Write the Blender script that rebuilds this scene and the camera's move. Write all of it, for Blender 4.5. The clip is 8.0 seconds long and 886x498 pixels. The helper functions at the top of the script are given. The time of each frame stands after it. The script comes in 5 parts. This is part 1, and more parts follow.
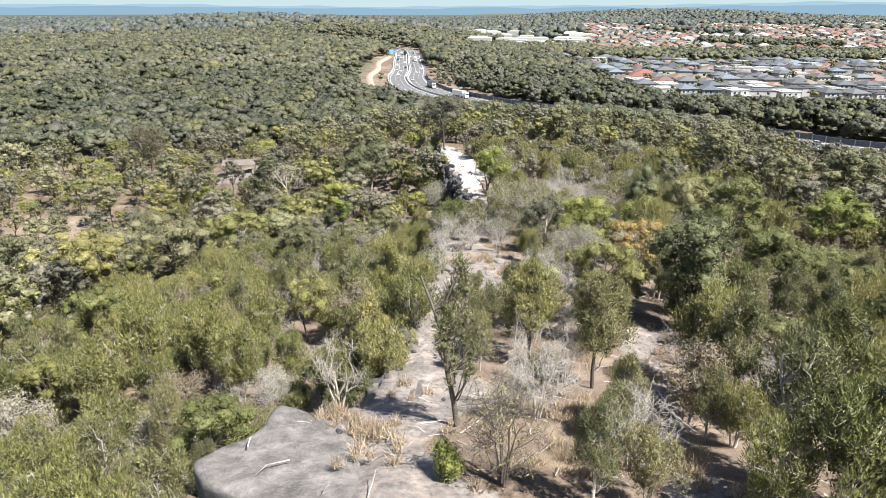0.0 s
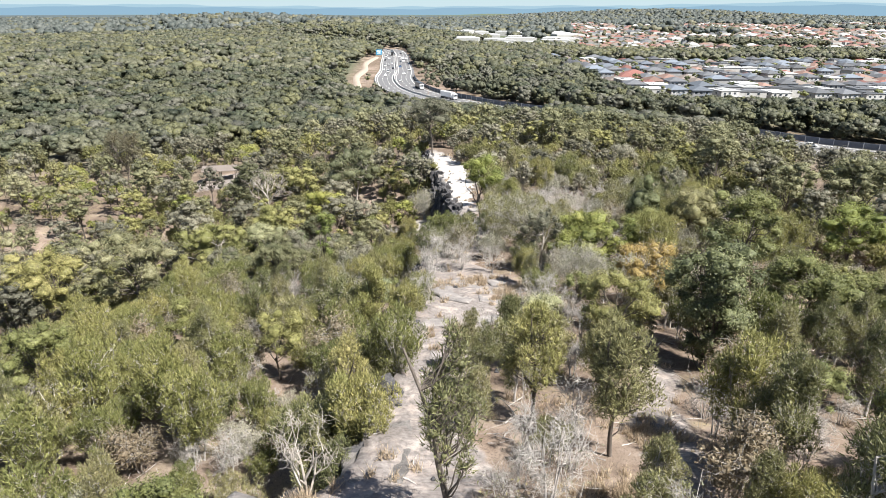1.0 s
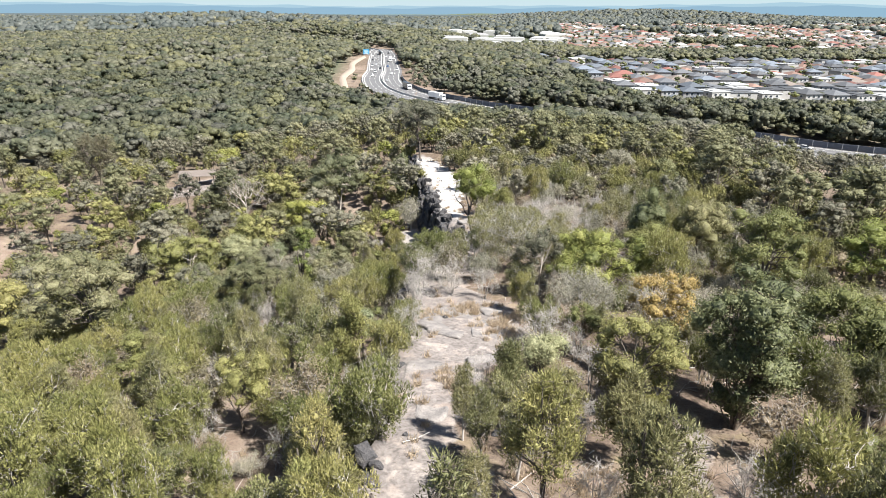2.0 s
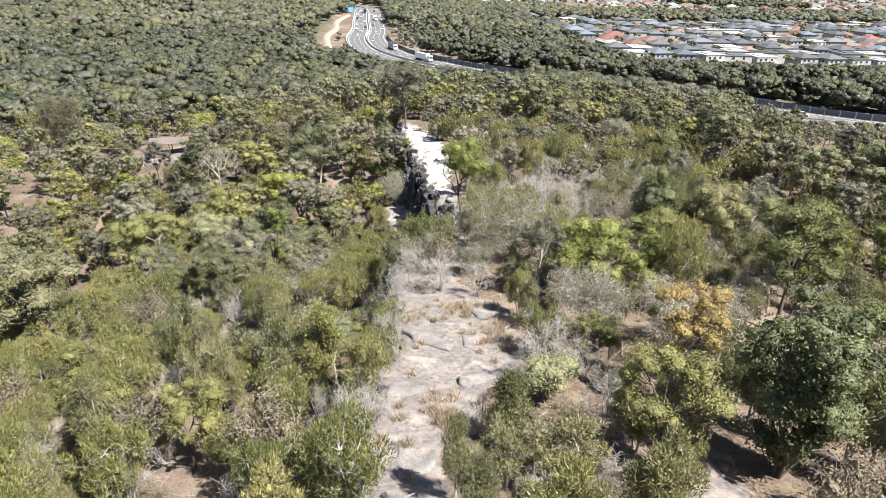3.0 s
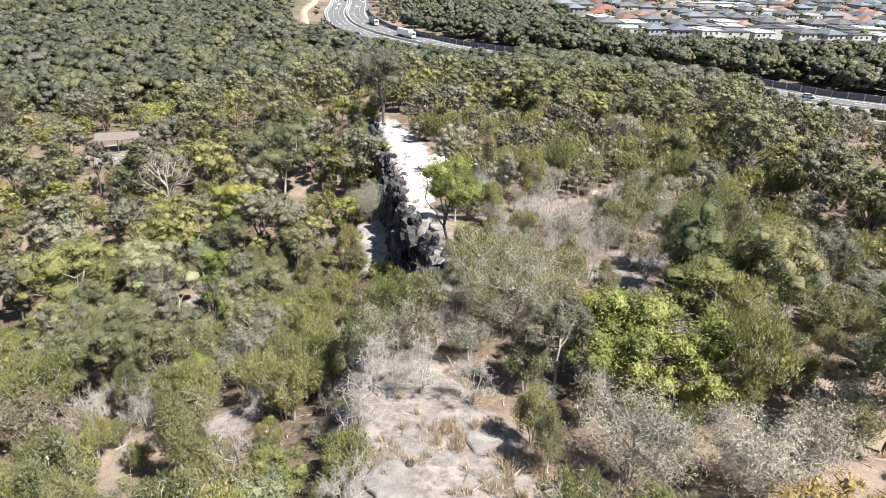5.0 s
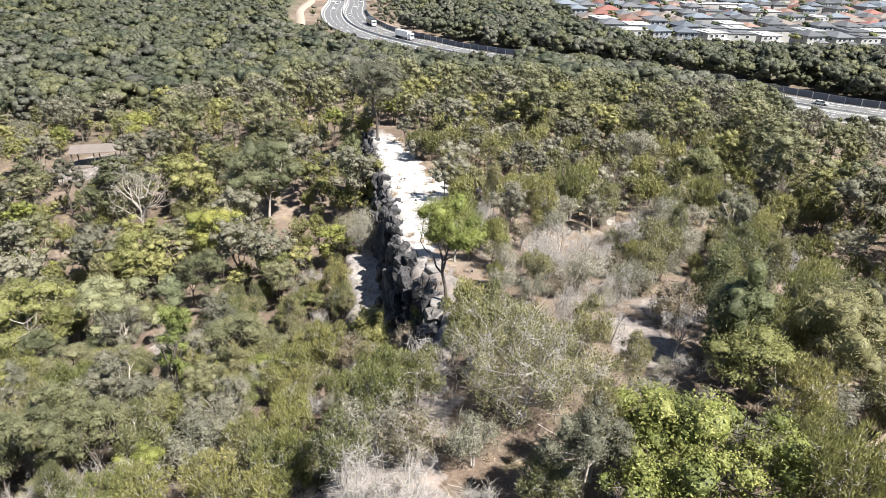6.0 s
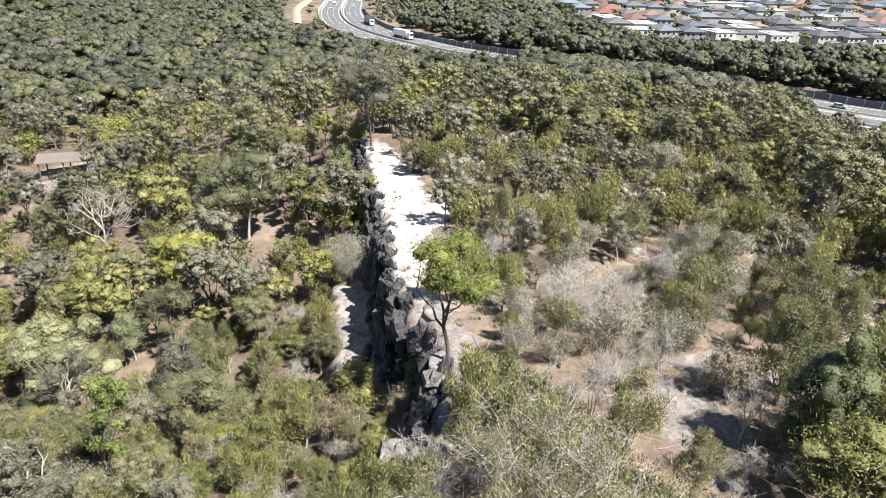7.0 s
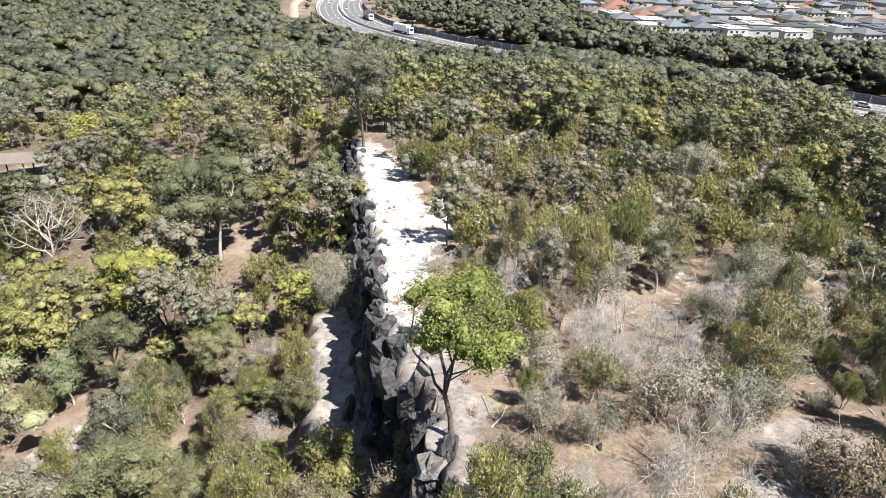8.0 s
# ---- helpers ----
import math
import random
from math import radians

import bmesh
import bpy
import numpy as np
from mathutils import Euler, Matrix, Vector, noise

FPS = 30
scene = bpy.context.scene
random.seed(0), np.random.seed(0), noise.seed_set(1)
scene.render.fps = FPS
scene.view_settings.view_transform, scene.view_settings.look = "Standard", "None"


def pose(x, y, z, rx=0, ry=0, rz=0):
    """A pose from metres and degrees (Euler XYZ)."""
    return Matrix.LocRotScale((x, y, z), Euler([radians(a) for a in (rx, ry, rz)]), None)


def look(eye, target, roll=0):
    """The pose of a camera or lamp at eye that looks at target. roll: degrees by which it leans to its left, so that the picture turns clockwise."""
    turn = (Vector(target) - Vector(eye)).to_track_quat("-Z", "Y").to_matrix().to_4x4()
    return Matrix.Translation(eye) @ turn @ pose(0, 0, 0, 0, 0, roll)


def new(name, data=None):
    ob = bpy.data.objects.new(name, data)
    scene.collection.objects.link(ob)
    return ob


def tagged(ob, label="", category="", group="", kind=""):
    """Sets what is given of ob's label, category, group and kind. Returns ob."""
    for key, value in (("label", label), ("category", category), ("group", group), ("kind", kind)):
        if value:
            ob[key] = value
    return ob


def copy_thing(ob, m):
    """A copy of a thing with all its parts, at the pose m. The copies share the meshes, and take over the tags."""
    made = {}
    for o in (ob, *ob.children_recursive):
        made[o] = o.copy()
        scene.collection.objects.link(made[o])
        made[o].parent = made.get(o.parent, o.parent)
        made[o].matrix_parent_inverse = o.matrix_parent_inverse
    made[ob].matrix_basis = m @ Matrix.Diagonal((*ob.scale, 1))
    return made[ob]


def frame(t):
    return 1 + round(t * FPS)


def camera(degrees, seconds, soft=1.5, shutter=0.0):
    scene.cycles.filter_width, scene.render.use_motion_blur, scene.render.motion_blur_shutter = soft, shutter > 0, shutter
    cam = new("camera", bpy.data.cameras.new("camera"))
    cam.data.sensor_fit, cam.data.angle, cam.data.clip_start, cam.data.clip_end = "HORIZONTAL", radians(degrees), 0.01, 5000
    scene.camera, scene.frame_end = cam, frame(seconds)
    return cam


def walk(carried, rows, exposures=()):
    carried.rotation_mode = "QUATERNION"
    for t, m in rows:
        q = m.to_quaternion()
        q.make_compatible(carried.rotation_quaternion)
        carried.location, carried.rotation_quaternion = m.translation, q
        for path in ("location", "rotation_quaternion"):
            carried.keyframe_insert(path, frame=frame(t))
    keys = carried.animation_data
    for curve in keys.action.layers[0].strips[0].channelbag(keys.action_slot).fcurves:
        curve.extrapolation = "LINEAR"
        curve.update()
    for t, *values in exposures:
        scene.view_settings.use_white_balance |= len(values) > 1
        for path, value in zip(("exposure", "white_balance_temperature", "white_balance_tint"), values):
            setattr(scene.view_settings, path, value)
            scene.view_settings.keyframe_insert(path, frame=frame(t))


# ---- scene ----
# ================= camera and its flight =================
cam = camera(68.7, 8.0, soft=0.9)
# seconds, eye (x, y, z), heading to the right, degrees down, roll
PATH = [
    (0.0, 0.258, 0.981, 39.52, 0.00, 20.38, 0.2),
    (0.5, 0.241, 3.745, 39.48, 0.43, 20.37, 0.2),
    (1.0, 0.283, 6.777, 39.43, 1.03, 20.36, 0.2),
    (1.5, 0.363, 10.015, 39.37, 1.56, 20.37, 0.2),
    (1.7, 0.408, 11.294, 39.35, 1.74, 20.37, 0.25),
    (2.2, 0.470, 14.630, 39.15, 2.40, 20.40, 0.6),
    (2.5, 0.520, 16.720, 39.06, 2.80, 20.50, 0.85),
    (2.8, 0.573, 18.861, 39.02, 3.16, 22.14, 1.0),
    (3.0, 0.645, 20.324, 39.01, 3.41, 23.68, 1.0),
    (3.2, 0.725, 21.800, 39.02, 3.66, 25.45, 1.0),
    (3.3, 0.768, 22.540, 39.03, 3.78, 25.75, 1.0),
    (3.5, 0.858, 24.039, 39.05, 3.98, 25.80, 1.0),
    (4.0, 1.157, 27.875, 39.02, 4.33, 25.84, 1.0),
    (4.5, 1.480, 31.930, 39.03, 4.62, 25.86, 1.0),
    (4.7, 1.610, 33.600, 39.05, 4.72, 25.88, 1.0),
    (5.3, 2.020, 38.850, 39.35, 4.90, 25.97, 1.2),
    (5.8, 2.410, 43.367, 39.46, 4.94, 26.03, 1.3),
    (6.0, 2.545, 45.270, 39.43, 4.95, 26.04, 1.33),
    (6.5, 2.855, 50.297, 39.10, 4.98, 26.10, 1.4),
    (7.0, 3.226, 55.560, 37.97, 5.00, 26.08, 1.4),
    (7.5, 3.651, 60.995, 36.38, 4.95, 26.12, 1.5),
    (8.0, 4.048, 66.244, 35.00, 4.95, 26.20, 1.6),
]


def aimed(x, y, z, right, down, roll):
    r, d = radians(right), radians(down)
    way = Vector((math.sin(r) * math.cos(d), math.cos(r) * math.cos(d), -math.sin(d)))
    return look((x, y, z), Vector((x, y, z)) + way, roll)


walk(cam, [(row[0], aimed(*row[1:])) for row in PATH], exposures=[(0.0, 1.35), (8.0, 1.35)])

# ================= world, sun =================
SUN_AZIMUTH, SUN_HEIGHT = 130.0, 54.0   # degrees: from north (+y) clockwise, and above the horizon
world = bpy.data.worlds.new("sky")
scene.world = world
world.use_nodes = True
sky = world.node_tree.nodes.new("ShaderNodeTexSky")
sky.sky_type, sky.sun_disc = "NISHITA", False
sky.sun_elevation, sky.sun_rotation = radians(SUN_HEIGHT), radians(SUN_AZIMUTH)
sky.air_density, sky.dust_density, sky.ozone_density = 1.0, 0.4, 1.0
back = world.node_tree.nodes["Background"]
back.inputs["Strength"].default_value = 0.047
world.node_tree.links.new(sky.outputs["Color"], back.inputs["Color"])
lamp = bpy.data.lights.new("sun", "SUN")
lamp.energy, lamp.angle, lamp.color = 5.5, radians(0.53), (1.0, 0.96, 0.89)
az, el = radians(SUN_AZIMUTH), radians(SUN_HEIGHT)
sunward = Vector((math.sin(az) * math.cos(el), math.cos(az) * math.cos(el), math.sin(el)))
sun = new("sun", lamp)
sun.matrix_world = look(sunward * 300, (0, 0, 0))
tagged(sun, kind="structure")


# ================= materials =================
def graph(name):
    m = bpy.data.materials.new(name)
    m.use_nodes = True
    nt = m.node_tree
    return m, nt, nt.nodes["Principled BSDF"]


def attr(nt, name):
    n = nt.nodes.new("ShaderNodeAttribute")
    n.attribute_name = name
    return n.outputs["Fac"]


def noise_tex(nt, scale, detail=4.0, rough=0.55, vec=None, stretch=None):
    n = nt.nodes.new("ShaderNodeTexNoise")
    n.inputs["Scale"].default_value = scale
    n.inputs["Detail"].default_value = detail
    n.inputs["Roughness"].default_value = rough
    if vec is None:
        vec = nt.nodes.new("ShaderNodeTexCoord").outputs["Object"]
    if stretch:
        mp = nt.nodes.new("ShaderNodeMapping")
        mp.inputs["Scale"].default_value = stretch
        nt.links.new(vec, mp.inputs["Vector"])
        vec = mp.outputs["Vector"]
    nt.links.new(vec, n.inputs["Vector"])
    return n.outputs["Fac"]


def ramp(nt, fac, stops):
    r = nt.nodes.new("ShaderNodeValToRGB")
    els = r.color_ramp.elements
    while len(els) < len(stops):
        els.new(0.5)
    for e, (p, c) in zip(els, stops):
        e.position = p
        e.color = (*c, 1) if len(c) == 3 else c
    nt.links.new(fac, r.inputs["Fac"])
    return r.outputs["Color"]


def grey(nt, fac, lo, hi, a=0.0, b=1.0):
    m = nt.nodes.new("ShaderNodeMapRange")
    for key, value in zip(("From Min", "From Max", "To Min", "To Max"), (lo, hi, a, b)):
        m.inputs[key].default_value = value
    nt.links.new(fac, m.inputs["Value"])
    return m.outputs["Result"]


def blend(nt, fac, a, b, how="MIX"):
    m = nt.nodes.new("ShaderNodeMix")
    m.data_type, m.blend_type = "RGBA", how
    for sock, value in ((m.inputs[0], fac), (m.inputs[6], a), (m.inputs[7], b)):
        if isinstance(value, (int, float)):
            sock.default_value = value
        elif isinstance(value, tuple):
            sock.default_value = (*value, 1)
        else:
            nt.links.new(value, sock)
    return m.outputs[2]


def calc(nt, how, a, b):
    m = nt.nodes.new("ShaderNodeMath")
    m.operation = how
    for sock, value in zip(m.inputs, (a, b)):
        if isinstance(value, (int, float)):
            sock.default_value = value
        else:
            nt.links.new(value, sock)
    return m.outputs[0]


def bump(nt, bsdf, fac, strength, distance):
    b = nt.nodes.new("ShaderNodeBump")
    b.inputs["Strength"].default_value, b.inputs["Distance"].default_value = strength, distance
    nt.links.new(fac, b.inputs["Height"])
    nt.links.new(b.outputs["Normal"], bsdf.inputs["Normal"])


def foliage(name, dark, mid, light, through_light=0.3, rough=0.5, grain=9.0, by_leaf=0.3, relief=0.05):
    """Leaves: colour by leaf, by clump and by plant; grain: sprays of small leaves a metre."""
    m, nt, bsdf = graph(name)
    geo = nt.nodes.new("ShaderNodeNewGeometry").outputs["Random Per Island"]
    tint = attr(nt, "tint")
    whole = nt.nodes.new("ShaderNodeObjectInfo").outputs["Random"]
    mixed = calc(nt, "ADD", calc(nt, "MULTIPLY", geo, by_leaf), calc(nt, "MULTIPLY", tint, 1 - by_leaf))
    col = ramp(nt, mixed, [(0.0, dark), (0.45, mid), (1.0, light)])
    hsv = nt.nodes.new("ShaderNodeHueSaturation")
    nt.links.new(col, hsv.inputs["Color"])
    nt.links.new(grey(nt, whole, 0, 1, 0.478, 0.522), hsv.inputs["Hue"])
    nt.links.new(grey(nt, whole, 0, 1, 1.35, 0.75), hsv.inputs["Value"])
    col = hsv.outputs["Color"]
    fleck = grey(nt, noise_tex(nt, grain, 2, 0.7), 0.36, 0.64, 0.6, 1.32)
    tone = nt.nodes.new("ShaderNodeCombineColor")
    for i in range(3):
        nt.links.new(fleck, tone.inputs[i])
    col = blend(nt, 1.0, col, tone.outputs[0], "MULTIPLY")
    nt.links.new(col, bsdf.inputs["Base Color"])
    bsdf.inputs["Roughness"].default_value = rough
    bsdf.inputs["Specular IOR Level"].default_value = 0.35
    if relief:
        bump(nt, bsdf, calc(nt, "ADD", noise_tex(nt, grain * 0.45, 3, 0.75), calc(nt, "MULTIPLY", noise_tex(nt, grain * 1.5, 2, 0.7), 0.5)), 1.0, relief)
    tr = nt.nodes.new("ShaderNodeBsdfTranslucent")
    nt.links.new(col, tr.inputs["Color"])
    mx = nt.nodes.new("ShaderNodeMixShader")
    mx.inputs[0].default_value = through_light
    nt.links.new(bsdf.outputs[0], mx.inputs[1])
    nt.links.new(tr.outputs[0], mx.inputs[2])
    nt.links.new(mx.outputs[0], nt.nodes["Material Output"].inputs["Surface"])
    return m


def plain(name, a, b, scale, rough=0.7, metal=0.0, relief=0.0, stretch=None, random_value=0.0):
    """A surface of two tones with grain and stains at two sizes."""
    m, nt, bsdf = graph(name)
    big = noise_tex(nt, scale, 5, 0.6, stretch=stretch)
    fine = noise_tex(nt, scale * 9, 3, 0.6, stretch=stretch)
    both = calc(nt, "ADD", calc(nt, "MULTIPLY", big, 0.65), calc(nt, "MULTIPLY", fine, 0.35))
    col = ramp(nt, both, [(0.35, a), (0.65, b)])
    if random_value:
        hsv = nt.nodes.new("ShaderNodeHueSaturation")
        nt.links.new(col, hsv.inputs["Color"])
        whole = nt.nodes.new("ShaderNodeObjectInfo").outputs["Random"]
        nt.links.new(grey(nt, whole, 0, 1, 1 - random_value, 1 + random_value), hsv.inputs["Value"])
        col = hsv.outputs["Color"]
    nt.links.new(col, bsdf.inputs["Base Color"])
    bsdf.inputs["Roughness"].default_value, bsdf.inputs["Metallic"].default_value = rough, metal
    if relief:
        bump(nt, bsdf, both, 0.6, relief)
    return m


def ground_material():
    """Sand and bare rock, leaf litter, dry grass, and closed far woods, by the plan's own masks."""
    m, nt, bsdf = graph("ground")
    vec = nt.nodes.new("ShaderNodeTexCoord").outputs["Object"]
    broad, mid_n, fine = (noise_tex(nt, s, 6, 0.62, vec) for s in (0.05, 0.45, 3.5))
    bare_at, far_at, white_at = attr(nt, "bare"), attr(nt, "far"), attr(nt, "white")
    speck = noise_tex(nt, 14, 3, 0.7, vec)
    crust = noise_tex(nt, 0.8, 8, 0.72, vec)
    sand = ramp(nt, mid_n, [(0.3, (0.23, 0.185, 0.162)), (0.5, (0.3, 0.256, 0.23)), (0.68, (0.4, 0.36, 0.335))])
    rock = ramp(nt, fine, [(0.3, (0.0936, 0.0828, 0.0792)), (0.5, (0.176, 0.158, 0.151)), (0.7, (0.259, 0.238, 0.227))])
    sand = blend(nt, grey(nt, crust, 0.4, 0.52, 0.1, 0.95), sand, rock)
    sand = blend(nt, calc(nt, "MULTIPLY", white_at, grey(nt, crust, 0.62, 0.5)), sand, ramp(nt, fine, [(0.3, (0.4, 0.375, 0.355)), (0.6, (0.5, 0.48, 0.465))]))
    sand = blend(nt, grey(nt, speck, 0.56, 0.66, 0, 0.6), sand, (0.0936, 0.072, 0.0576))
    litter = ramp(nt, fine, [(0.3, (0.0612, 0.0432, 0.0324)), (0.52, (0.137, 0.104, 0.0792)), (0.72, (0.238, 0.191, 0.148))])
    soil = ramp(nt, mid_n, [(0.35, (0.18, 0.133, 0.104)), (0.65, (0.31, 0.252, 0.209))])
    floor_col = blend(nt, grey(nt, broad, 0.45, 0.62), litter, soil)
    floor_col = blend(nt, grey(nt, speck, 0.5, 0.62, 0, 0.7), floor_col, (0.0504, 0.036, 0.0288))
    grass = ramp(nt, fine, [(0.3, (0.144, 0.115, 0.0612)), (0.7, (0.302, 0.252, 0.158))])
    floor_col = blend(nt, grey(nt, mid_n, 0.55, 0.68, 0, 0.75), floor_col, grass)
    edge = calc(nt, "ADD", bare_at, calc(nt, "MULTIPLY", calc(nt, "SUBTRACT", mid_n, 0.5), 1.5))
    col = blend(nt, grey(nt, edge, 0.38, 0.62), floor_col, sand)
    woods = ramp(nt, noise_tex(nt, 0.03, 8, 0.75, vec), [(0.3, (0.05, 0.062, 0.038)), (0.52, (0.08, 0.095, 0.058)), (0.75, (0.115, 0.125, 0.08))])
    col = blend(nt, far_at, col, woods)
    nt.links.new(col, bsdf.inputs["Base Color"])
    bsdf.inputs["Roughness"].default_value = 0.9
    bsdf.inputs["Specular IOR Level"].default_value = 0.2
    bump(nt, bsdf, calc(nt, "ADD", calc(nt, "MULTIPLY", mid_n, 0.7), calc(nt, "MULTIPLY", fine, 0.3)), 0.55, 0.16)
    return m


def rock_material(name, dark, mid, pale, streak=1.0, crust=0.0):
    """Weathered sandstone: lichen-dark crust, pale broken rock, stains. crust: shifts the tones darker."""
    m, nt, bsdf = graph(name)
    vec = nt.nodes.new("ShaderNodeTexCoord").outputs["Object"]
    big = noise_tex(nt, 0.9, 8, 0.7, vec)
    stain = noise_tex(nt, 1.7, 6, 0.7, vec, stretch=(1, 1, 0.35))
    fine = noise_tex(nt, 9, 4, 0.6, vec)
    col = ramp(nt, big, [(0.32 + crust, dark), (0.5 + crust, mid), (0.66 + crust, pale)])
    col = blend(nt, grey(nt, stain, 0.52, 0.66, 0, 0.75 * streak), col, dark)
    col = blend(nt, grey(nt, fine, 0.5, 0.7, 0, 0.4 - 4 * crust), col, pale)
    whole = nt.nodes.new("ShaderNodeObjectInfo").outputs["Random"]
    hsv = nt.nodes.new("ShaderNodeHueSaturation")
    nt.links.new(col, hsv.inputs["Color"])
    nt.links.new(grey(nt, whole, 0, 1, 0.82, 1.12), hsv.inputs["Value"])
    nt.links.new(hsv.outputs["Color"], bsdf.inputs["Base Color"])
    bsdf.inputs["Roughness"].default_value = 0.85
    bump(nt, bsdf, calc(nt, "ADD", big, calc(nt, "MULTIPLY", fine, 0.3)), 0.8, 0.2)
    return m


PALETTE = {
    "wattle": ((0.082, 0.09, 0.03), (0.172, 0.181, 0.058), (0.285, 0.284, 0.108)),
    "olive": ((0.075, 0.08, 0.032), (0.155, 0.16, 0.066), (0.26, 0.258, 0.12)),
    "euc": ((0.068, 0.077, 0.036), (0.14, 0.149, 0.072), (0.245, 0.246, 0.13)),
    "dull": ((0.075, 0.077, 0.05), (0.14, 0.142, 0.092), (0.225, 0.222, 0.15)),
    "greyleaf": ((0.122, 0.122, 0.085), (0.205, 0.205, 0.14), (0.31, 0.305, 0.21)),
    "bright": ((0.05, 0.07, 0.018), (0.12, 0.15, 0.036), (0.25, 0.275, 0.085)),
    "lime": ((0.09, 0.112, 0.026), (0.17, 0.195, 0.045), (0.27, 0.287, 0.085)),
    "pale": ((0.115, 0.133, 0.066), (0.205, 0.224, 0.115), (0.305, 0.318, 0.178)),
    "orange": ((0.135, 0.112, 0.036), (0.235, 0.195, 0.06), (0.33, 0.275, 0.09)),
    "rust": ((0.09, 0.08, 0.048), (0.145, 0.128, 0.075), (0.22, 0.192, 0.115)),
    "dark": ((0.048, 0.06, 0.027), (0.105, 0.122, 0.05), (0.2, 0.215, 0.1)),
    "straw": ((0.2, 0.165, 0.105), (0.31, 0.265, 0.175), (0.42, 0.37, 0.255)),
    "woods": ((0.062, 0.07, 0.043), (0.118, 0.128, 0.08), (0.2, 0.207, 0.135)),
    "woods_grey": ((0.078, 0.082, 0.064), (0.135, 0.141, 0.108), (0.205, 0.21, 0.16)),
    "woods_olive": ((0.07, 0.076, 0.04), (0.132, 0.14, 0.072), (0.22, 0.222, 0.115)),
    # canopy colour with distance haze painted in: bluish and low in contrast
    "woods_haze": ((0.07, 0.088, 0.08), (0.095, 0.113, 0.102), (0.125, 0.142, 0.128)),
    "woods_dark": ((0.042, 0.052, 0.033), (0.082, 0.098, 0.06), (0.15, 0.164, 0.1)),
}
def lighter(c, k):
    return [tuple(v * k for v in t) for t in c]


# a little dust and wax greys every leaf
PALETTE = {k: [(r * 1.06, g, b * 1.02) if k.startswith("woods") else (r * 1.16, g * 1.12, b * 1.18 + 0.004) for r, g, b in c] for k, c in PALETTE.items()}


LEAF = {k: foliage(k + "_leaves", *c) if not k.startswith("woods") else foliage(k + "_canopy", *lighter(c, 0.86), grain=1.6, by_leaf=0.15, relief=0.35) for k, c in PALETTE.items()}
MID_LEAF = {k: foliage(k + "_mid_leaves", *lighter(c, 0.92), through_light=0.28, grain=4.5, by_leaf=0.12, relief=0.12) for k, c in PALETTE.items() if not k.startswith("woods")}
M_GROUND = ground_material()
# dark and mid tones lowered: the cliff face's deep shade is painted in
M_ROCK = rock_material("weathered_shaded_sandstone", (0.026, 0.026, 0.03), (0.058, 0.056, 0.06), (0.36, 0.335, 0.315), crust=0.06)
M_LEDGE = rock_material("grey_sandstone_crust", (0.07, 0.065, 0.063), (0.155, 0.143, 0.137), (0.25, 0.232, 0.222), 0.9)
M_SLAB = rock_material("lichened_sandstone_slab", (0.13, 0.122, 0.12), (0.215, 0.198, 0.19), (0.32, 0.292, 0.275), 0.7)
M_BARK = plain("brown_bark", (0.055, 0.045, 0.038), (0.15, 0.125, 0.105), 3.0, 0.9, relief=0.03, stretch=(1, 1, 0.25))
M_PALEBARK = plain("pale_bark", (0.25, 0.22, 0.19), (0.46, 0.42, 0.38), 2.0, 0.85, stretch=(1, 1, 0.3))
M_DEAD = plain("dead_grey_wood", (0.24, 0.22, 0.205), (0.48, 0.45, 0.425), 3.0, 0.9, stretch=(1, 1, 0.3))
M_ASPHALT = plain("worn_asphalt", (0.09, 0.09, 0.094), (0.135, 0.135, 0.14), 0.25, 0.85, stretch=(1, 1, 1))
M_LINE = plain("road_paint", (0.6, 0.6, 0.58), (0.75, 0.75, 0.73), 2.0, 0.6)
M_CONCRETE = plain("barrier_concrete", (0.36, 0.35, 0.34), (0.5, 0.49, 0.47), 0.8, 0.85)
M_FENCE = plain("noise_wall_panel", (0.075, 0.085, 0.11), (0.115, 0.125, 0.15), 0.5, 0.7, random_value=0.15)
M_TRACK = plain("pale_track_dirt", (0.24, 0.19, 0.15), (0.34, 0.285, 0.235), 0.4, 0.95, relief=0.1)
M_RENDER = [plain("wall_" + n, a, b, 0.6, 0.8) for n, a, b in (
    ("white_render", (0.3, 0.297, 0.29), (0.39, 0.385, 0.376)), ("cream_brick", (0.3, 0.25, 0.2), (0.38, 0.33, 0.27)),
    ("grey_render", (0.2, 0.2, 0.205), (0.28, 0.28, 0.285)), ("tan_brick", (0.22, 0.16, 0.12), (0.29, 0.22, 0.17)))]
M_ROOFS = [plain("roof_" + n, a, b, 1.2, 0.75, relief=0.02, random_value=0.35) for n, a, b in (
    ("charcoal", (0.055, 0.058, 0.066), (0.095, 0.1, 0.11)), ("red_tile", (0.13, 0.052, 0.043), (0.18, 0.08, 0.066)),
    ("slate_blue", (0.085, 0.1, 0.125), (0.13, 0.15, 0.18)), ("terracotta", (0.14, 0.085, 0.068), (0.19, 0.12, 0.098)),
    ("white_metal", (0.29, 0.295, 0.3), (0.38, 0.385, 0.39)), ("grey_brown", (0.11, 0.09, 0.08), (0.16, 0.135, 0.12)))]
M_PANE = plain("window_glass", (0.03, 0.035, 0.045), (0.05, 0.06, 0.07), 0.5, 0.08)
M_WHITE = plain("white_paint", (0.7, 0.7, 0.69), (0.8, 0.8, 0.79), 1.0, 0.45)
